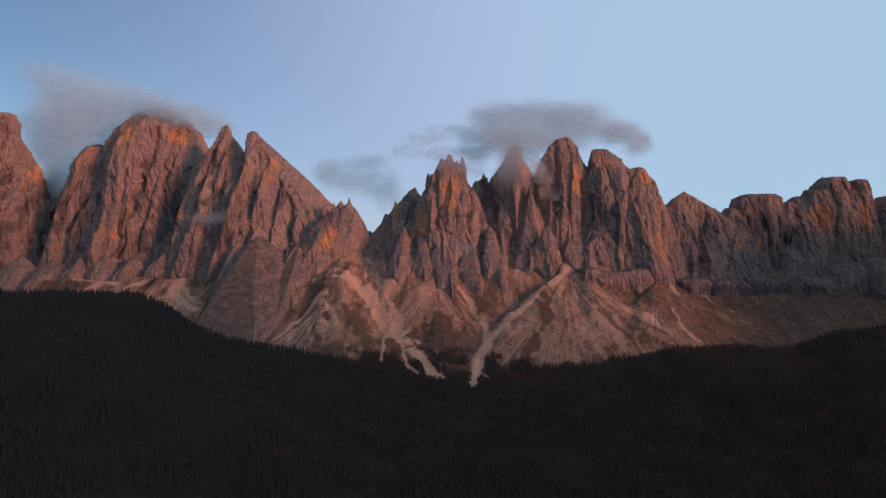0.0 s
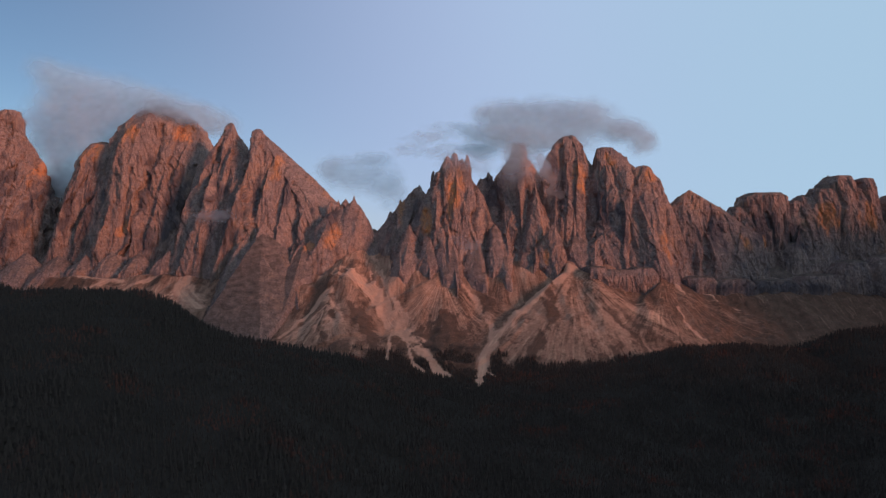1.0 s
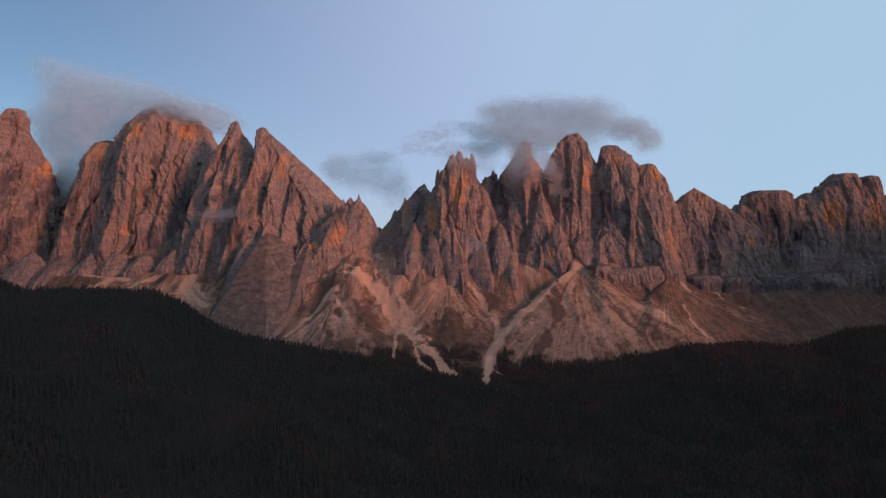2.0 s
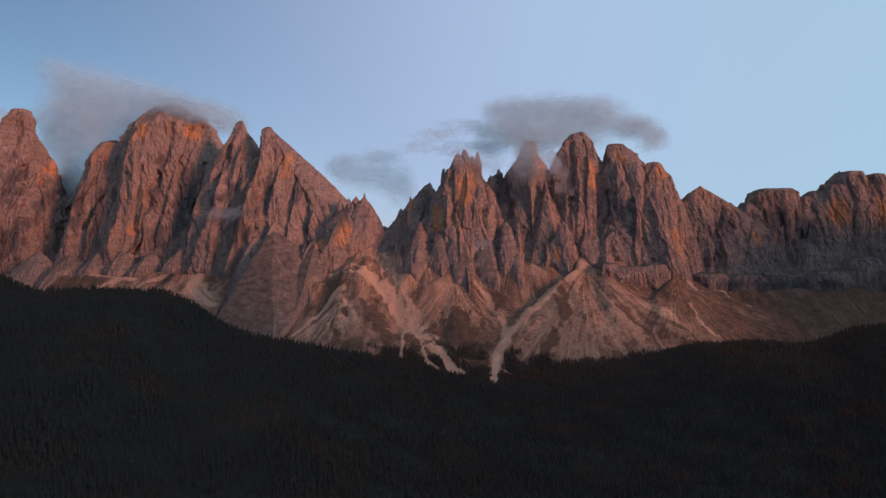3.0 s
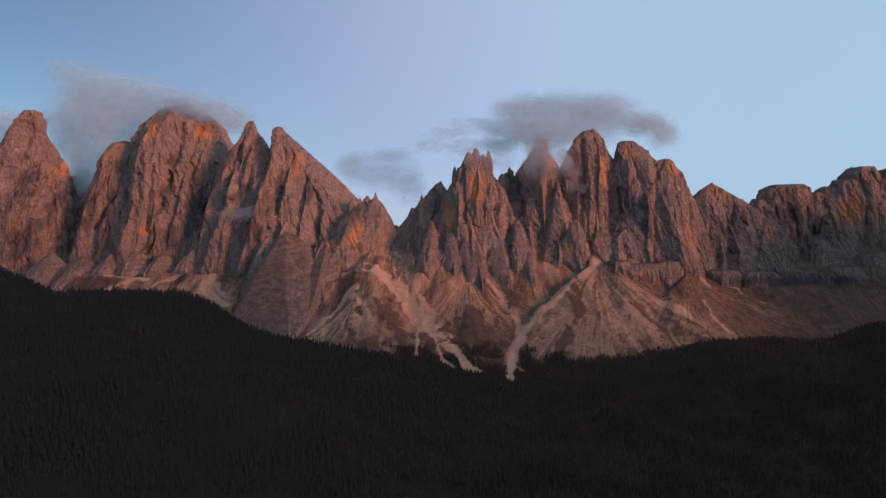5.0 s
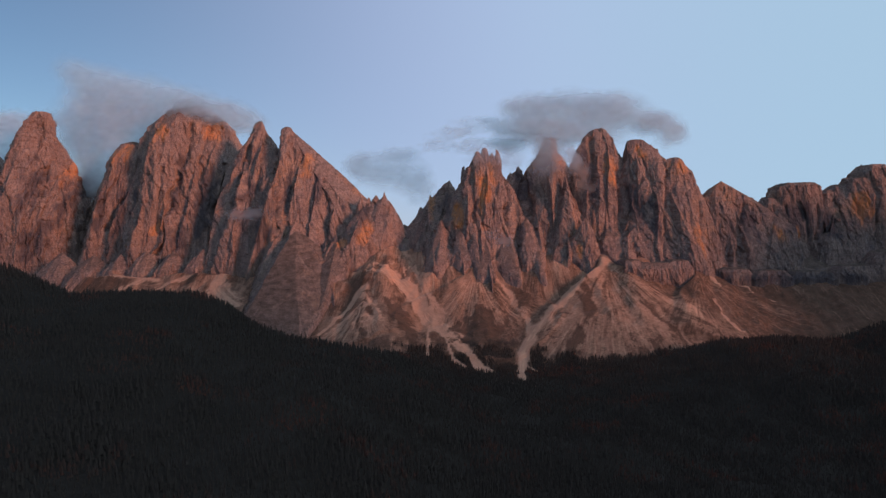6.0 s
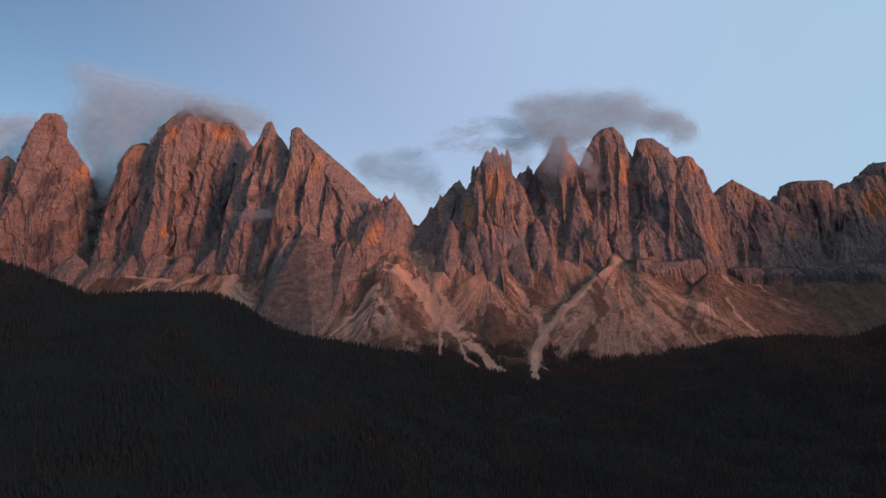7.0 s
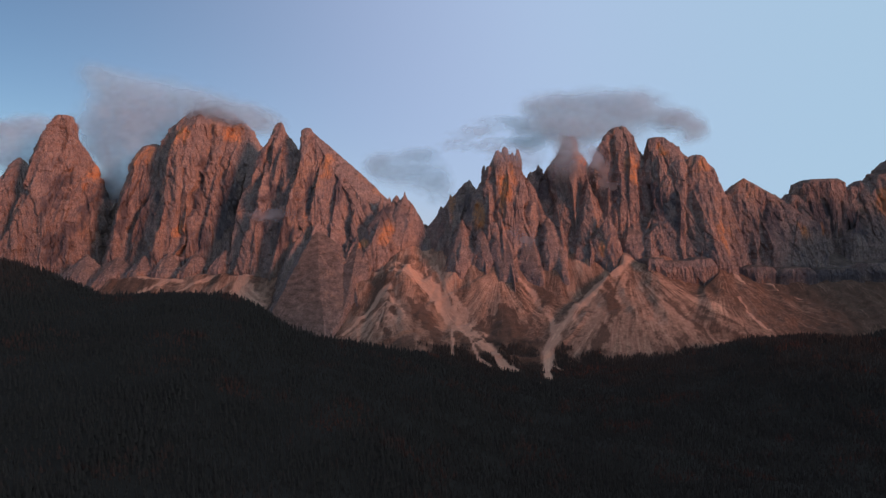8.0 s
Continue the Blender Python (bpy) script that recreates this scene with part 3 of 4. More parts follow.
rock_peak("tall rock tower with a blunt summit, wrapped in cloud", -3300, -2330, 3500, 4700, [
    spire("summit_block", -2722, 4300, 846, 86, 66, 90, 90, 190, 7.0, 4.0),
    spire("summit_tower", -2722, 4300, 737, 212, 272, 270, 300, 700, 1.3, 2.0),
    spire("wall", -2481, 4500, 498, 258, 222, 220, 150, 332, 1.6, 2.0),
    spire("wall", -3048, 4350, 592, 212, 212, 380, 300, 500, 1.4, 2.0),
], 11, rough=1.15, ribs=60, bold=1.6, fins=[(-2545, 485, 45, 2.4, 1.1, 1.3), (-2442, 520, 40, 2.2, 1.2, 1.35), (-2600, 377, 50, 2.5, 1.2, 1.3), (-2769, 520, 40, 2.0, 1.2, 1.3)], ease=1.0,
    gullies=[((-2495, 641), (-2443, 382), (-2409, 141), (-2426, -65), 14, 40), ((-2598, 520), (-2581, 210), (-2605, 3), 10, 25)])
rock_peak("broad domed summit with steep pillars, its head in cloud", -2480, -1330, 3330, 4700, [
    spire("summit_tower", -1750, 4250, 858, 418, 418, 330, 300, 523, 2.2, 2.2),
    spire("pinnacle", -1677, 4250, 865, 49, 49, 60, 60, 139, 1.4, 2.0),
    spire("pinnacle", -1820, 4250, 854, 49, 49, 60, 60, 139, 1.4, 2.0),
    spire("wall", -2113, 4230, 639, 208, 191, 300, 200, 486, 2.4, 2.4),
    spire("wall", -1881, 4050, 395, 206, 140, 260, 200, 465, 1.4, 2.0),
    spire("buttress", -1469, 3900, 170, 96, 83, 200, 150, 288, 1.2, 2.0),
    spire("wall", -1864, 4100, 272, 505, 538, 300, 200, 437, 1.6, 2.6),
], 23, rough=1.0, ribs=36, bold=1.5, fins=[(-1867, 401, 60, 2.0, 3.2, 1.25), (-1619, 505, 45, 3.6, 1.4, 1.3), (-1747, 318, 35, 3.0, 1.6, 1.35), (-1487, 171, 60, 2.2, 2.2, 1.5), (-2071, 371, 40, 3.4, 1.4, 1.3), (-1865, 716, 35, 3.4, 1.5, 1.4), (-1545, 650, 40, 3.0, 1.4, 1.3), (-2192, 445, 30, 3.0, 1.5, 1.3)], ease=1.0,
    gullies=[((-1690, 723), (-1674, 505), (-1721, 305), (-1747, -30), 15, 55), ((-1787, 439), (-1784, 171), (-1761, -30), 12, 40), ((-1580, 773), (-1600, 472), (-1560, 238), 11, 35), ((-1469, 472), (-1480, 137), 12, 40), ((-1982, 623), (-2022, 372), (-2122, 104), 13, 45), ((-1905, 372), (-1972, 137), 9, 22)])
rock_peak("low broken rock steps at the foot of the domed peak", -2450, -1300, 3380, 3960, [
    spire("ledge", -2310, 3790, -30, 170, 150, 190, 120, 150, 1.1, 1.6),
    spire("ledge", -2120, 3760, -50, 150, 140, 180, 120, 130, 1.1, 1.6),
    spire("ledge", -1950, 3700, -46, 140, 120, 160, 120, 130, 1.1, 1.6),
    spire("ledge", -1800, 3690, -30, 120, 120, 150, 120, 140, 1.1, 1.6),
    spire("cliff", -1640, 3650, -36, 120, 110, 140, 120, 130, 1.2, 1.8),
    spire("cliff", -1460, 3600, -20, 110, 100, 130, 120, 140, 1.2, 1.8),
], 29, rough=1.1, ribs=80, bold=0.8, ease=1.0)
rock_peak("pair of pointed peaks with a long slanting ridge", -1420, -440, 2700, 4250, [
    spire("summit_tower", -1238, 3950, 703, 188, 188, 190, 240, 356, 1.15, 2.0),
    spire("summit_block", -1238, 3940, 708, 32, 32, 60, 60, 84, 3.0, 2.6),
    spire("summit_block", -1064, 3860, 659, 29, 48, 60, 60, 82, 3.0, 2.6),
    spire("shoulder", -1326, 3980, 584, 131, 98, 190, 240, 294, 1.6, 2.0),
    spire("wall", -1060, 3870, 657, 159, 419, 220, 240, 397, 1.05, 1.8),
    spire("shoulder", -1284, 3800, 477, 106, 94, 200, 160, 374, 1.1, 1.6),
    spire("shoulder", -1092, 3740, 396, 123, 123, 220, 160, 399, 1.1, 1.6),
    spire("buttress", -605, 3560, 178, 134, 82, 170, 160, 193, 1.3, 2.0),
    spire("buttress", -939, 3480, 83, 171, 430, 620, 300, 357, 1.05, 1.5),
    spire("buttress", -713, 3420, 8, 253, 185, 450, 300, 314, 1.05, 1.6),
], 37, ribs=70, bold=1.4, fins=[(-1284, 476, 50, 3.2, 1.6, 1.25), (-1092, 395, 60, 3.4, 1.3, 1.25), (-973, 468, 40, 3.2, 1.3, 1.3), (-866, 353, 40, 3.2, 1.3, 1.3), (-762, 273, 40, 3.0, 1.4, 1.3), (-661, 203, 35, 3.0, 1.6, 1.35), (-1206, 607, 30, 3.5, 1.5, 1.3), (-986, 165, 55, 3.0, 1.0, 1.25), (-757, 60, 20, 1.6, 1.0, 1.3)], ease=1.1,
    gullies=[((-1191, 630), (-1188, 411), (-1197, 160), 12, 35), ((-1116, 599), (-1078, 348), (-1028, 97), 15, 50), ((-1266, 536), (-1313, 317), (-1323, 97), 14, 45), ((-959, 489), (-1006, 223), (-984, 34), 10, 25), ((-899, 505), (-884, 332), 8, 20), ((-827, 348), (-796, 144), (-777, 3), 12, 35), ((-1037, 599), (-1003, 442), 9, 25), ((-740, 128), (-696, -91), 7, 15)])
rock_peak("row of small rock teeth beside a notch", -720, -330, 2960, 3950, [
    spire("summit_tower", -501, 3675, 277, 33, 42, 60, 60, 121, 1.2, 2.0),
    spire("pinnacle", -543, 3675, 256, 27, 27, 50, 50, 121, 1.3, 2.0),
    spire("pinnacle", -582, 3675, 253, 27, 27, 50, 50, 109, 1.3, 2.0),
    spire("pinnacle", -624, 3675, 244, 30, 27, 50, 50, 109, 1.3, 2.0),
    spire("shoulder", -525, 3675, 226, 169, 103, 180, 160, 187, 2.0, 2.4),
    spire("wall", -391, 3690, 97, 212, 212, 210, 250, 151, 1.1, 2.0),
], 41, rough=0.6, ribs=40, bold=0.5, ease=1.05,
    gullies=[((-541, 212), (-549, 63), 7, 18), ((-460, 227), (-430, 63), 6, 12)])
rock_peak("saw-edged ridge climbing to a ragged top", -420, -20, 2960, 4000, [
    spire("summit_tower", -148, 3690, 333, 230, 133, 115, 220, 236, 1.05, 2.0),
    spire("pinnacle", -248, 3690, 257, 42, 42, 80, 80, 109, 1.2, 2.0),
    spire("pinnacle", -303, 3690, 191, 36, 42, 80, 80, 103, 1.2, 2.0),
    spire("buttress", -195, 3450, 116, 108, 96, 200, 160, 226, 1.2, 1.8),
    spire("buttress", -95, 3400, 92, 84, 95, 180, 160, 195, 1.2, 1.8),
], 53, ribs=42, bold=1.15, fins=[(-182, 231, 36, 3.4, 1.5, 1.3), (-77, 210, 36, 3.2, 1.4, 1.3), (-246, 164, 30, 3.0, 1.5, 1.3), (-123, 87, 40, 2.6, 1.5, 1.35)], ease=1.25,
    gullies=[((-201, 284), (-177, 121), 13, 40), ((-278, 165), (-260, 32), 8, 20)])
rock_peak("square-topped tower stained bright orange", -220, 340, 2940, 3950, [
    spire("summit_tower", 41, 3550, 446, 79, 87, 100, 90, 192, 5.0, 4.0),
    spire("summit_block", 41, 3550, 486, 26, 23, 40, 40, 99, 3.0, 2.6),
    spire("pinnacle", 3, 3550, 469, 26, 26, 40, 40, 105, 2.4, 2.4),
    spire("pinnacle", -20, 3550, 443, 17, 23, 36, 40, 87, 2.0, 2.0),
    spire("pinnacle", 76, 3550, 460, 17, 17, 36, 40, 87, 2.0, 2.0),
    spire("pinnacle", 102, 3550, 475, 20, 26, 40, 40, 128, 2.0, 2.2),
    spire("pinnacle", -73, 3570, 395, 18, 26, 50, 50, 135, 1.6, 2.4),
    spire("wall", 41, 3550, 230, 157, 140, 190, 160, 379, 1.5, 2.2),
    spire("pinnacle", 213, 3660, 402, 30, 36, 50, 50, 120, 1.4, 2.0),
    spire("pinnacle", 171, 3660, 369, 27, 27, 50, 50, 120, 1.4, 2.0),
    spire("wall", 204, 3660, 372, 108, 108, 120, 140, 210, 2.0, 2.4),
    spire("buttress", 11, 3430, 115, 141, 129, 260, 160, 253, 1.1, 1.7),
    spire("buttress", 143, 3420, 81, 112, 112, 250, 160, 224, 1.1, 1.7),
], 67, ribs=32, bold=0.85, fins=[(45, 404, 22, 5.0, 1.8, 1.25), (2, 143, 45, 2.6, 1.7, 1.3), (113, 58, 40, 2.6, 1.7, 1.3), (-54, 277, 26, 4.0, 1.6, 1.3)], ease=1.15,
    gullies=[((-43, 405), (-34, 233), (-23, 103), 9, 32), ((126, 391), (138, 204), (129, 89), 10, 38), ((-83, 290), (-112, 161), (-146, 17), 10, 30), ((80, 290), (60, 118), 7, 18), ((184, 60), (178, -112), 9, 25)])
rock_peak("narrow tower with a flame-shaped slab, veiled by mist", 120, 560, 2900, 3950, [
    spire("summit_block", 375, 3600, 541, 46, 44, 60, 60, 90, 6.0, 3.6),
    spire("summit_tower", 375, 3600, 476, 95, 80, 110, 90, 177, 3.6, 2.8),
    spire("shoulder", 301, 3600, 405, 47, 41, 70, 60, 118, 3.0, 2.6),
    spire("wall", 356, 3590, 203, 200, 177, 240, 160, 412, 1.5, 2.2),
    spire("shoulder", 436, 3450, 309, 119, 79, 190, 120, 368, 1.2, 1.7),
    spire("buttress", 234, 3400, 114, 100, 100, 190, 120, 223, 1.3, 1.8),
    spire("buttress", 396, 3420, 109, 129, 112, 250, 160, 253, 1.1, 1.7),
    spire("buttress", 268, 3400, 86, 112, 112, 240, 160, 223, 1.1, 1.7),
], 71, ribs=32, bold=0.85, fins=[(411, 331, 45, 2.8, 2.6, 1.25), (351, 409, 22, 4.0, 1.8, 1.3), (285, 172, 40, 2.8, 1.6, 1.3), (213, 115, 34, 2.8, 1.6, 1.3)], ease=1.2,
    gullies=[((234, 331), (251, 146), 13, 45), ((454, 374), (477, 217), (494, 103), (403, -26), (345, -134), 13, 30), ((345, 160), (328, -83), 8, 24), ((303, 403), (314, 231), 8, 18)])
rock_peak("highest rounded tower with sheer sides", 380, 800, 2860, 3950, [
    spire("summit_tower", 640, 3595, 581, 168, 94, 130, 140, 280, 2.7, 2.3),
    spire("wall", 619, 3590, 250, 153, 130, 220, 160, 383, 1.7, 2.3),
    spire("wall", 503, 3260, 126, 166, 91, 130, 120, 267, 1.0, 1.3),
    spire("wall", 617, 3330, 57, 109, 164, 160, 160, 191, 1.6, 2.2),
    spire("buttress", 640, 3420, 109, 123, 140, 260, 160, 253, 1.1, 1.7),
], 83, ribs=32, bold=0.85, fins=[(650, 519, 26, 5.0, 2.0, 1.25), (574, 170, 36, 3.2, 1.8, 1.3), (537, 349, 20, 4.0, 2.0, 1.3)], ease=1.2,
    gullies=[((691, 345), (697, 203), (671, 89), 10, 32), ((580, 522), (562, 317), (542, 160), 13, 40), ((460, 317), (488, 174), 14, 40)])
rock_peak("blocky twin-stepped tower with a reddish shoulder", 660, 1240, 2780, 3950, [
    spire("summit_tower", 799, 3530, 513, 49, 78, 90, 90, 174, 5.5, 4.0),
    spire("shoulder", 892, 3530, 463, 75, 70, 80, 80, 145, 2.0, 2.4),
    spire("shoulder", 977, 3440, 409, 62, 51, 70, 80, 119, 4.0, 3.4),
    spire("wall", 889, 3520, 407, 168, 185, 230, 160, 433, 1.9, 2.4),
    spire("shoulder", 962, 3440, 347, 113, 147, 200, 160, 254, 1.8, 2.2),
    spire("wall", 774, 3300, 70, 190, 217, 150, 160, 190, 2.0, 2.6),
], 97, ribs=32, bold=0.85, fins=[(740, 227, 34, 3.6, 1.6, 1.3), (846, 312, 34, 3.8, 1.3, 1.25), (931, 252, 34, 3.4, 1.5, 1.3), (793, 431, 20, 5.0, 1.6, 1.3), (855, 56, 34, 3.2, 1.4, 1.3)], ease=1.05,
    gullies=[((727, 258), (702, 59), (730, -96), 11, 32), ((827, 413), (835, 201), 9, 26), ((928, 342), (858, 88), (843, -110), 9, 26), ((1056, 187), (1033, 3), 9, 28), ((742, 456), (770, 286), 7, 18)])
rock_peak("low pointed peak with an orange scar", 1000, 1540, 2800, 3900, [
    spire("summit_tower", 1223, 3500, 293, 172, 241, 62, 180, 138, 1.05, 2.0),
    spire("buttress", 1071, 3330, 134, 60, 71, 120, 100, 219, 1.8, 2.2),
    spire("wall", 1478, 3560, 169, 204, 234, 100, 160, 204, 3.0, 3.0),
    spire("wall", 1259, 3480, 197, 200, 200, 130, 180, 257, 2.0, 2.6),
    spire("wall", 1306, 3380, 58, 166, 166, 110, 180, 194, 2.0, 2.6),
], 103, ribs=42, bold=1.15, fins=[(1185, 271, 30, 3.6, 1.5, 1.3), (1082, 134, 36, 3.2, 1.8, 1.4), (1271, 156, 26, 3.4, 1.6, 1.3)], ease=1.05,
    gullies=[((1315, 158), (1250, 3), (1219, -110), 12, 36), ((1183, 214), (1163, 59), 7, 18)])
rock_peak("flat-topped rock block above a grey cliff", 1340, 1990, 2960, 3900, [
    spire("summit_block", 1614, 3500, 279, 109, 98, 60, 150, 109, 8.0, 6.0),
    spire("summit_block", 1533, 3500, 261, 49, 57, 60, 120, 115, 7.0, 5.0),
    spire("shoulder", 1469, 3510, 210, 40, 63, 70, 120, 104, 4.0, 3.4),
    spire("wall", 1766, 3540, 241, 99, 116, 80, 160, 261, 4.0, 3.6),
    spire("wall", 1763, 3500, 164, 103, 115, 90, 200, 241, 4.0, 3.6),
    spire("wall", 1582, 3480, 163, 160, 211, 80, 200, 240, 5.0, 4.0),
    spire("buttress", 1482, 3420, 48, 56, 62, 70, 120, 129, 3.0, 2.6),
], 113, ribs=26, bold=0.7, fins=[(1500, 150, 16, 4.5, 2.4, 1.2), (1640, 140, 16, 4.5, 2.0, 1.2)], ease=1.0,
    gullies=[((1524, 159), (1530, -54), 8, 24), ((1669, 159), (1661, -11), 9, 28), ((1465, 159), (1439, -54), 10, 30), ((1593, 145), (1607, -26), 6, 16)])
rock_peak("broad flat-topped massif with sheer reddish walls", 1590, 2500, 2960, 3900, [
    spire("summit_block", 1993, 3500, 365, 80, 63, 80, 160, 144, 6.0, 4.6),
    spire("summit_block", 2105, 3490, 352, 52, 54, 70, 140, 115, 5.0, 3.8),
    spire("shoulder", 1886, 3520, 303, 75, 87, 80, 140, 127, 2.0, 3.0),
    spire("shoulder", 1811, 3520, 269, 46, 75, 70, 140, 116, 3.0, 3.0),
    spire("wall", 1999, 3500, 307, 212, 178, 110, 200, 339, 5.0, 4.0),
    spire("buttress", 1707, 3400, 25, 89, 84, 70, 160, 139, 2.2, 2.6),
    spire("wall", 2357, 3520, 277, 191, 260, 120, 200, 318, 5.0, 4.0),
], 127, ribs=26, bold=0.8, fins=[(1905, 240, 26, 4.5, 1.6, 1.15), (2010, 230, 20, 4.5, 1.8, 1.15), (2090, 270, 20, 4.5, 2.0, 1.15)], ease=1.0,
    gullies=[((1933, 319), (1939, 172), (1928, -11), 8, 24), ((2029, 341), (2038, 200), 7, 22), ((1753, 234), (1784, 3), 10, 30), ((1843, 271), (1851, 116), 7, 18)])
rock_peak("long dark cliff band below the peaks", 580, 2500, 3000, 3620, [
    spire("cliff", 775, 3128, -98, 185, 190, 105, 160, 105, 6.0, 5.0),
    spire("cliff", 668, 3118, -84, 62, 74, 100, 160, 110, 5.0, 4.0),
    spire("cliff", 872, 3122, -88, 66, 78, 100, 160, 110, 5.0, 4.0),
    spire("ledge", 1283, 3430, -82, 338, 338, 170, 200, 113, 1.0, 4.0),
    spire("ledge", 1616, 3420, -65, 337, 337, 170, 200, 118, 1.0, 4.0),
    spire("ledge", 2009, 3420, -25, 337, 449, 150, 200, 157, 1.0, 4.0),
    spire("cliff", 1150, 3170, -130, 122, 106, 60, 160, 106, 4.0, 3.0),
    spire("cliff", 1315, 3150, -140, 116, 106, 60, 160, 106, 5.0, 3.4),
    spire("cliff", 1510, 3160, -146, 138, 117, 50, 160, 106, 5.0, 3.4),
    spire("cliff", 1708, 3170, -120, 122, 106, 60, 160, 106, 4.0, 3.0),
    spire("cliff", 1860, 3180, -56, 101, 107, 60, 160, 149, 4.0, 3.0),
    spire("cliff", 2060, 3170, -29, 144, 319, 60, 160, 159, 4.0, 3.4),
], 131, rough=0.7, ribs=120, bold=0.5, ease=1.0)


# ---- woods ----
def foliage_material(name, deep, fresh, rust):
    m, t, bsdf = shader(name)
    geo = node(t, "ShaderNodeNewGeometry")
    c = blend(t, geo.outputs["Random Per Island"], deep, fresh)
    patch = grain(t, (0.006, 0.006, 0.006), 4, 0.7, 0.55, 0.66)
    c = blend(t, patch, c, blend(t, geo.outputs["Random Per Island"], deep, rust))
    t.links.new(c, bsdf.inputs["Base Color"])
    return m


NEEDLES = foliage_material("spruce_needles", (0.059, 0.044, 0.034), (0.074, 0.055, 0.043), (0.17, 0.058, 0.038))
BARK = shader("spruce_bark")[0]
BARK.node_tree.nodes["Principled BSDF"].inputs["Base Color"].default_value = (0.05, 0.035, 0.025, 1)


def crown_arrays(tiers, sides, rng):
    """A spruce crown of drooping tiers, 1 high and about 0.3 wide, with frayed skirts."""
    verts, faces = [], []
    for k in range(tiers):
        z0 = 0.08 + 0.92 * k / tiers
        top = min(1.0, z0 + 1.7 / tiers)
        radius = 0.17 * (1 - k / tiers) ** 0.85 + 0.012
        base = len(verts)
        verts.append((0, 0, top))
        for j in range(sides):
            a = 2 * math.pi * (j + rng.random() * 0.6) / sides
            r = radius * (0.7 + 0.55 * rng.random())
            verts.append((r * math.cos(a), r * math.sin(a), z0 - 0.03 * rng.random()))
        faces += [(base, base + 1 + j, base + 1 + (j + 1) % sides) for j in range(sides)]
    return np.array(verts), np.array(faces)


def build_forest(name, label, xs, ys, pitch, seed):
    rng = np.random.RandomState(seed)
    X, Y = np.meshgrid(np.arange(*xs, pitch), np.arange(*ys, pitch))
    X, Y = (X + rng.uniform(-0.5, 0.5, X.shape) * pitch).ravel(), (Y + rng.uniform(-0.5, 0.5, Y.shape) * pitch).ravel()
    Z = height(X, Y)
    yc = crest(X)[0]
    keep = (wood_cover(X, Y, Z, scree_cover(X, Y)) > 0.5) & (np.abs(X + 60) < 0.72 * Y + 160) & ((Y < yc + 60) | (np.abs(X - 150) < 750))
    X, Y, Z = X[keep], Y[keep], Z[keep]
    tall = rng.uniform(13, 24, len(X)) * (0.75 + 0.25 * fbm(X / 60, Y / 60, 2, 5))
    tv, tf = crown_arrays(3, 5, random.Random(seed))
    turn = rng.uniform(0, 6.28, len(X))
    wide = tall * rng.uniform(0.9, 1.5, len(X))
    c, s = np.cos(turn)[:, None], np.sin(turn)[:, None]
    V = np.stack([X[:, None] + wide[:, None] * (c * tv[:, 0] - s * tv[:, 1]),
                  Y[:, None] + wide[:, None] * (s * tv[:, 0] + c * tv[:, 1]),
                  Z[:, None] - 1 + tall[:, None] * tv[:, 2]], -1).reshape(-1, 3)
    FA = (tf[None] + (np.arange(len(X)) * len(tv))[:, None, None]).reshape(-1, 3)
    return tagged(new(name, mesh_of(name, V, FA, NEEDLES, False)), label, "forest", kind="stuff")


build_forest("forest", "dense dark spruce and larch forest on the hillsides", (-1900, 1900), (640, 2640), 9.5, 7)


def conifer(label, tall, seed):
    """One spruce: a tapered trunk and a crown of frayed, drooping tiers."""
    rng = random.Random(seed)
    thing = tagged(new("conifer"), label, "tree", "spruces along the hill's brow")
    bm = bmesh.new()
    bmesh.ops.create_cone(bm, segments=7, radius1=0.022 * tall, radius2=0.004 * tall, depth=0.92 * tall, cap_ends=True,
                          matrix=Matrix.Translation((0, 0, 0.44 * tall)))
    me = bpy.data.meshes.new("trunk")
    bm.to_mesh(me)
    bm.free()
    me.materials.append(BARK)
    part("trunk", me, thing)
    tv, tf = crown_arrays(9, 9, rng)
    part("crown", mesh_of("crown", tv * np.array((tall * 1.25, tall * 1.25, tall)), tf, NEEDLES, False), thing)
    return thing


def brow_trees():
    rng = random.Random(19)
    kinds = [conifer(text, tall, k) for k, (text, tall) in enumerate((
        ("tall dark green spruce with a narrow crown", 25), ("dark spruce with a full drooping crown", 21),
        ("slim young spruce with a pointed top", 16), ("dark green spruce, broad at the base", 18)))]
    spots = []
    for k in range(280):
        x = -1560 + 1320 * (k + rng.uniform(-0.4, 0.4)) / 280
        spots.append((x, float(crest(np.array([x]))[0][0]) + rng.uniform(-14, 16)))
    for k, (x, y) in enumerate(spots):
        z = float(height(np.array([x]), np.array([y]))[0]) - 0.8
        m = Matrix.Translation((x, y, z)) @ Matrix.Rotation(rng.uniform(0, 6.28), 4, "Z")
        kind = kinds[k] if k < 4 else copy_thing(rng.choice(kinds), m)
        kind.matrix_basis = m
        kind.scale = [rng.uniform(0.8, 1.15)] * 3


brow_trees()


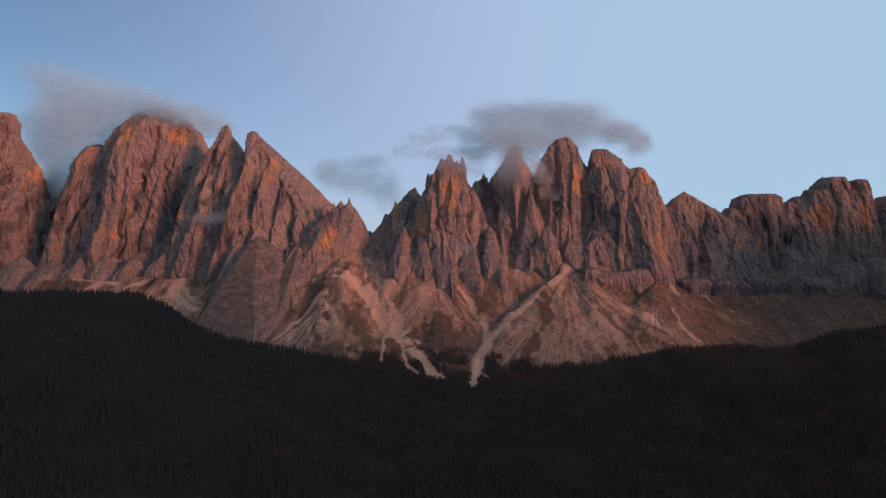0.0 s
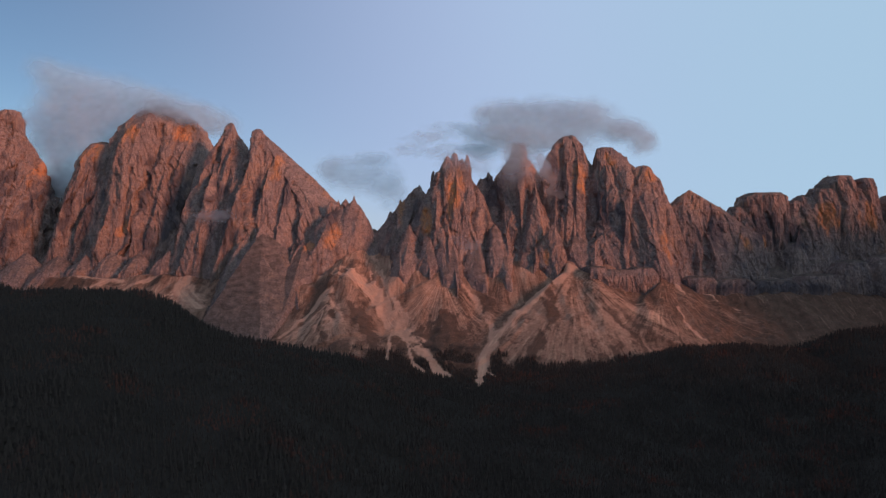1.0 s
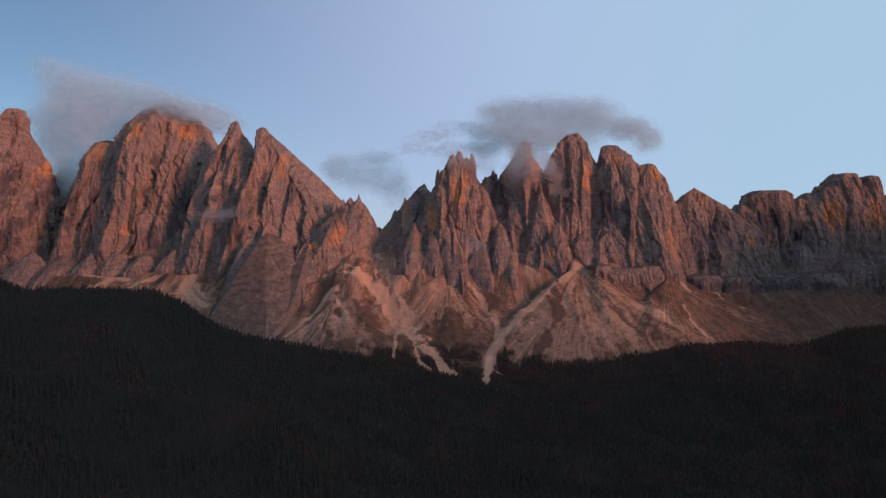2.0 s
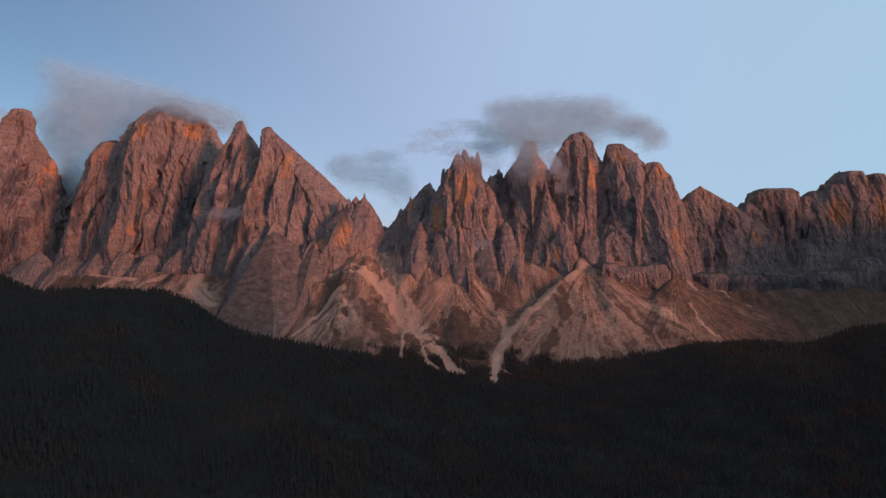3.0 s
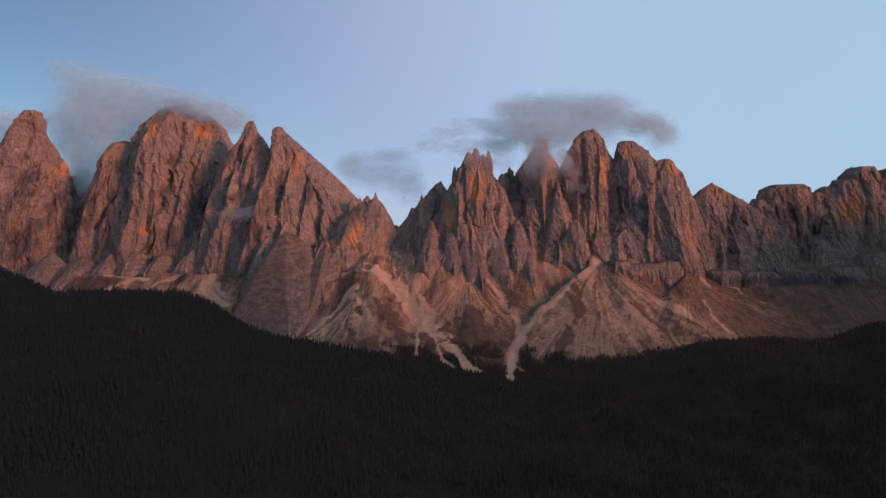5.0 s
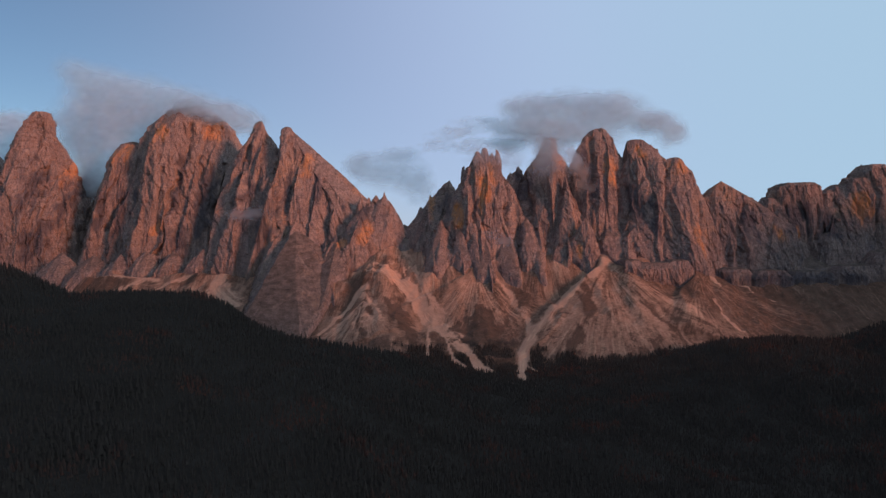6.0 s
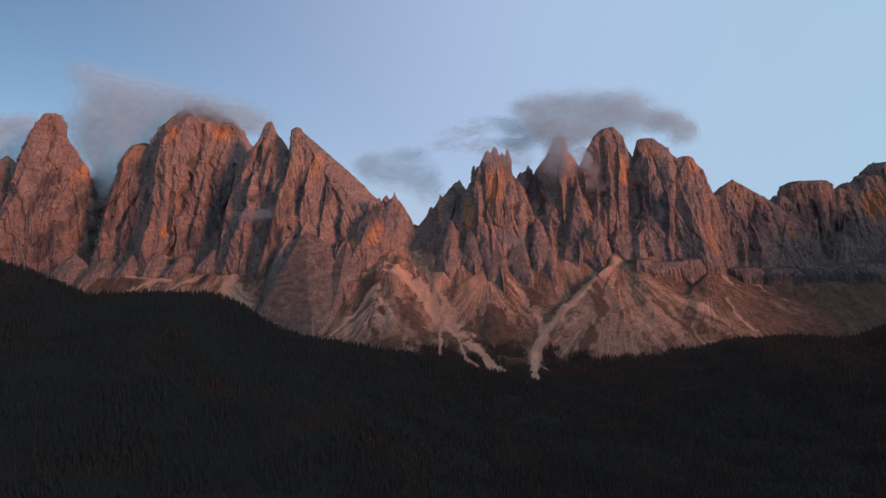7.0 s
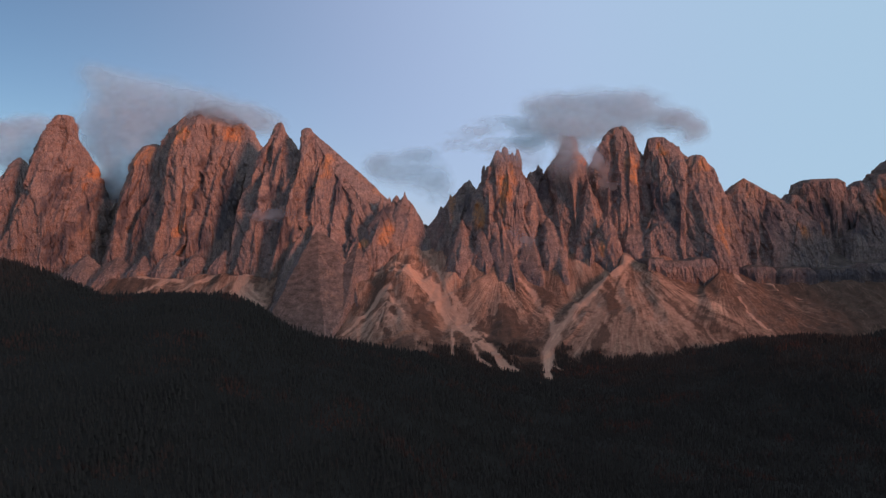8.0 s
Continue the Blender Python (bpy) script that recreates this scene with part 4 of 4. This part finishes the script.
# ---- clouds ----
def cloud_material():
    m = bpy.data.materials.new("cloud_vapour")
    m.use_nodes = True
    t = m.node_tree
    t.nodes.remove(t.nodes["Principled BSDF"])
    d, tl, tr = node(t, "ShaderNodeBsdfDiffuse"), node(t, "ShaderNodeBsdfTranslucent"), node(t, "ShaderNodeBsdfTransparent")
    d.inputs[0].default_value = tl.inputs[0].default_value = (0.79, 0.86, 0.89, 1)
    body, mix = node(t, "ShaderNodeMixShader"), node(t, "ShaderNodeMixShader")
    t.links.new(d.outputs[0], body.inputs[1])
    t.links.new(tl.outputs[0], body.inputs[2])
    body.inputs[0].default_value = 0.82
    t.links.new(layer(t, "thick"), mix.inputs[0])
    t.links.new(tr.outputs[0], mix.inputs[1])
    t.links.new(body.outputs[0], mix.inputs[2])
    t.links.new(mix.outputs[0], t.nodes["Material Output"].inputs[0])
    return m


VAPOUR = cloud_material()


def cloud(label, y, deep, layers, lobes, seed, frayed=0.6):
    """A bank of vapour: sheets of varying thickness one behind another, thinning out to nothing at their edges.
    lobes: x, height, half width, half height, thickness."""
    x0, x1 = min(b[0] - 1.5 * b[2] for b in lobes), max(b[0] + 1.5 * b[2] for b in lobes)
    z0, z1 = min(b[1] - 1.6 * b[3] for b in lobes), max(b[1] + 1.6 * b[3] for b in lobes)
    cx, cz = 0.5 * (x0 + x1), 0.5 * (z0 + z1)
    thing = new("cloud")
    thing.location = (cx, y, cz)
    tagged(thing, label, "cloud", "clouds on the peaks")
    px, pz = np.meshgrid(np.arange(x0, x1, 12.0), np.arange(z0, z1, 10.0))
    for k in range(layers):
        off = (k + 0.5) / layers * 2 - 1
        qx = px + frayed * (42 * fbm(px / 190, pz / 150, 3, seed + 7 * k) + 22 * fbm(px / 50, pz / 40, 3, seed + 3 * k + 60))
        qz = pz + frayed * (28 * fbm(px / 190, pz / 150, 3, seed + 7 * k + 30) + 16 * fbm(px / 50, pz / 40, 3, seed + 3 * k + 90))
        clear = np.ones(px.shape)
        for bx, bz, hw, hh, dense in lobes:
            r2 = ((qx - bx) / hw) ** 2 + ((qz - bz) / hh) ** 2
            clear = clear * (1 - dense * smooth(1.4, 0.3, np.sqrt(r2)))
        puff = fbm(px / 120 + k * 1.7, pz / 80, 3, seed + 40 + 3 * k, 0.6)
        thick = (1 - clear ** (1.9 / layers)) * np.clip(1 + frayed * 0.6 * puff, 0, 2)
        rim = smooth(0, 45, px - x0) * smooth(0, 45, x1 - px) * smooth(0, 35, pz - z0) * smooth(0, 35, z1 - pz)
        py = off * deep + 30 * fbm(px / 300, pz / 300, 2, seed + 70 + k)
        V = np.stack([px - cx, py, pz - cz], -1).reshape(-1, 3)
        part("vapour_sheet", mesh_of("vapour_sheet", V, grid_faces(px.shape[1], px.shape[0]), VAPOUR, thick=np.clip(thick * rim, 0, 0.97)), thing)
    return thing


cloud("soft grey cloud bank streaming off the domed summit", 4440, 130, 4, [(-1926, 877, 273, 123, 0.97), (-2160, 790, 300, 150, 0.96), (-2300, 900, 260, 150, 0.9), (-2181, 895, 284, 182, 0.95), (-2418, 1005, 200, 145, 0.85), (-2563, 1125, 109, 87, 0.6), (-2491, 786, 211, 182, 0.9), (-2400, 586, 182, 174, 0.85), (-2440, 430, 160, 150, 0.9), (-2272, 695, 182, 145, 0.8), (-1653, 823, 225, 101, 0.9), (-1478, 790, 123, 72, 0.8)], 200, 0.42)
cloud("thin pink-grey cap of cloud over the domed summit", 4090, 50, 2, [(-1691, 842, 114, 60, 0.6), (-1540, 792, 141, 60, 0.6), (-1775, 795, 87, 54, 0.4), (-1406, 735, 87, 47, 0.4)], 230, 0.6)
cloud("flat grey cloud hanging over the highest tower", 3800, 110, 4, [(299, 730, 150, 70, 0.8), (517, 725, 205, 85, 0.85), (751, 710, 175, 90, 0.85), (954, 633, 131, 62, 0.92), (1072, 570, 69, 56, 0.73), (268, 627, 143, 69, 0.73), (455, 595, 187, 81, 0.85), (673, 595, 156, 81, 0.61)], 260, 0.61)
cloud("torn wisps of grey cloud trailing from the towers", 3900, 60, 2, [(51, 659, 147, 38, 0.5), (-125, 605, 128, 29, 0.45), (-45, 531, 128, 26, 0.4), (179, 563, 128, 58, 0.5), (-221, 553, 96, 22, 0.3)], 350, 0.9)
cloud("mist wreathing the narrow tower", 3420, 40, 2, [(359, 457, 72, 72, 0.48), (325, 367, 67, 56, 0.3), (60, 424, 110, 40, 0.24), (151, 395, 72, 44, 0.25), (437, 395, 61, 61, 0.3)], 290, 0.8)
cloud("wisp of mist clinging to the rounded tower", 3400, 30, 1, [(496, 324, 61, 73, 0.26), (449, 407, 50, 56, 0.26), (561, 254, 45, 28, 0.2)], 310, 0.8)
cloud("thin blue-grey cloud drifting behind the notch", 4300, 70, 2, [(-596, 455, 176, 99, 0.5), (-712, 497, 106, 63, 0.35), (-395, 409, 127, 92, 0.45), (-473, 540, 141, 49, 0.35), (-332, 321, 85, 78, 0.3)], 330, 0.7)
cloud("low cloud behind the blunt tower", 4600, 60, 3, [(-3185, 815, 226, 98, 0.97), (-3222, 626, 189, 151, 0.97), (-3010, 720, 170, 120, 0.85), (-3071, 419, 151, 151, 0.61), (-2883, 834, 151, 75, 0.3), (-2675, 683, 113, 151, 0.61)], 370, 0.73)
cloud("faint mist patch before the grey wall", 3520, 20, 1, [(-1152, 133, 98, 35, 0.22), (-1253, 162, 58, 29, 0.15)], 390, 0.9)
cloud("faint mist patch over the lower towers", 3120, 20, 1, [(118, 3, 67, 36, 0.2), (41, 41, 46, 31, 0.12)], 395, 0.9)


# ---- a lone pale rock on the slope ----
def boulder(x, y, size):
    bm = bmesh.new()
    bmesh.ops.create_icosphere(bm, subdivisions=3, radius=size)
    for v in bm.verts:
        k = 1 + 0.35 * noise.noise(v.co * (1.4 / size)) + 0.12 * noise.noise(v.co * (4 / size))
        v.co = Vector((v.co.x * k, v.co.y * k, v.co.z * k * 0.75))
    me = bpy.data.meshes.new("boulder")
    bm.to_mesh(me)
    bm.free()
    me.materials.append(PALE)
    ob = tagged(new("boulder", me), "pale grey boulder lying on the brown slope", "boulder")
    ob.location = (x, y, float(height(np.array([x]), np.array([y]))[0]) + 0.3 * size)
    return ob


PALE = shader("pale_limestone")[0]
PALE.node_tree.links.new(blend(PALE.node_tree, grain(PALE.node_tree, (0.3, 0.3, 0.3), 5), (0.35, 0.3, 0.26), (0.7, 0.62, 0.55)),
                         PALE.node_tree.nodes["Principled BSDF"].inputs["Base Color"])
boulder(1478.0, 2752.0, 9.0)
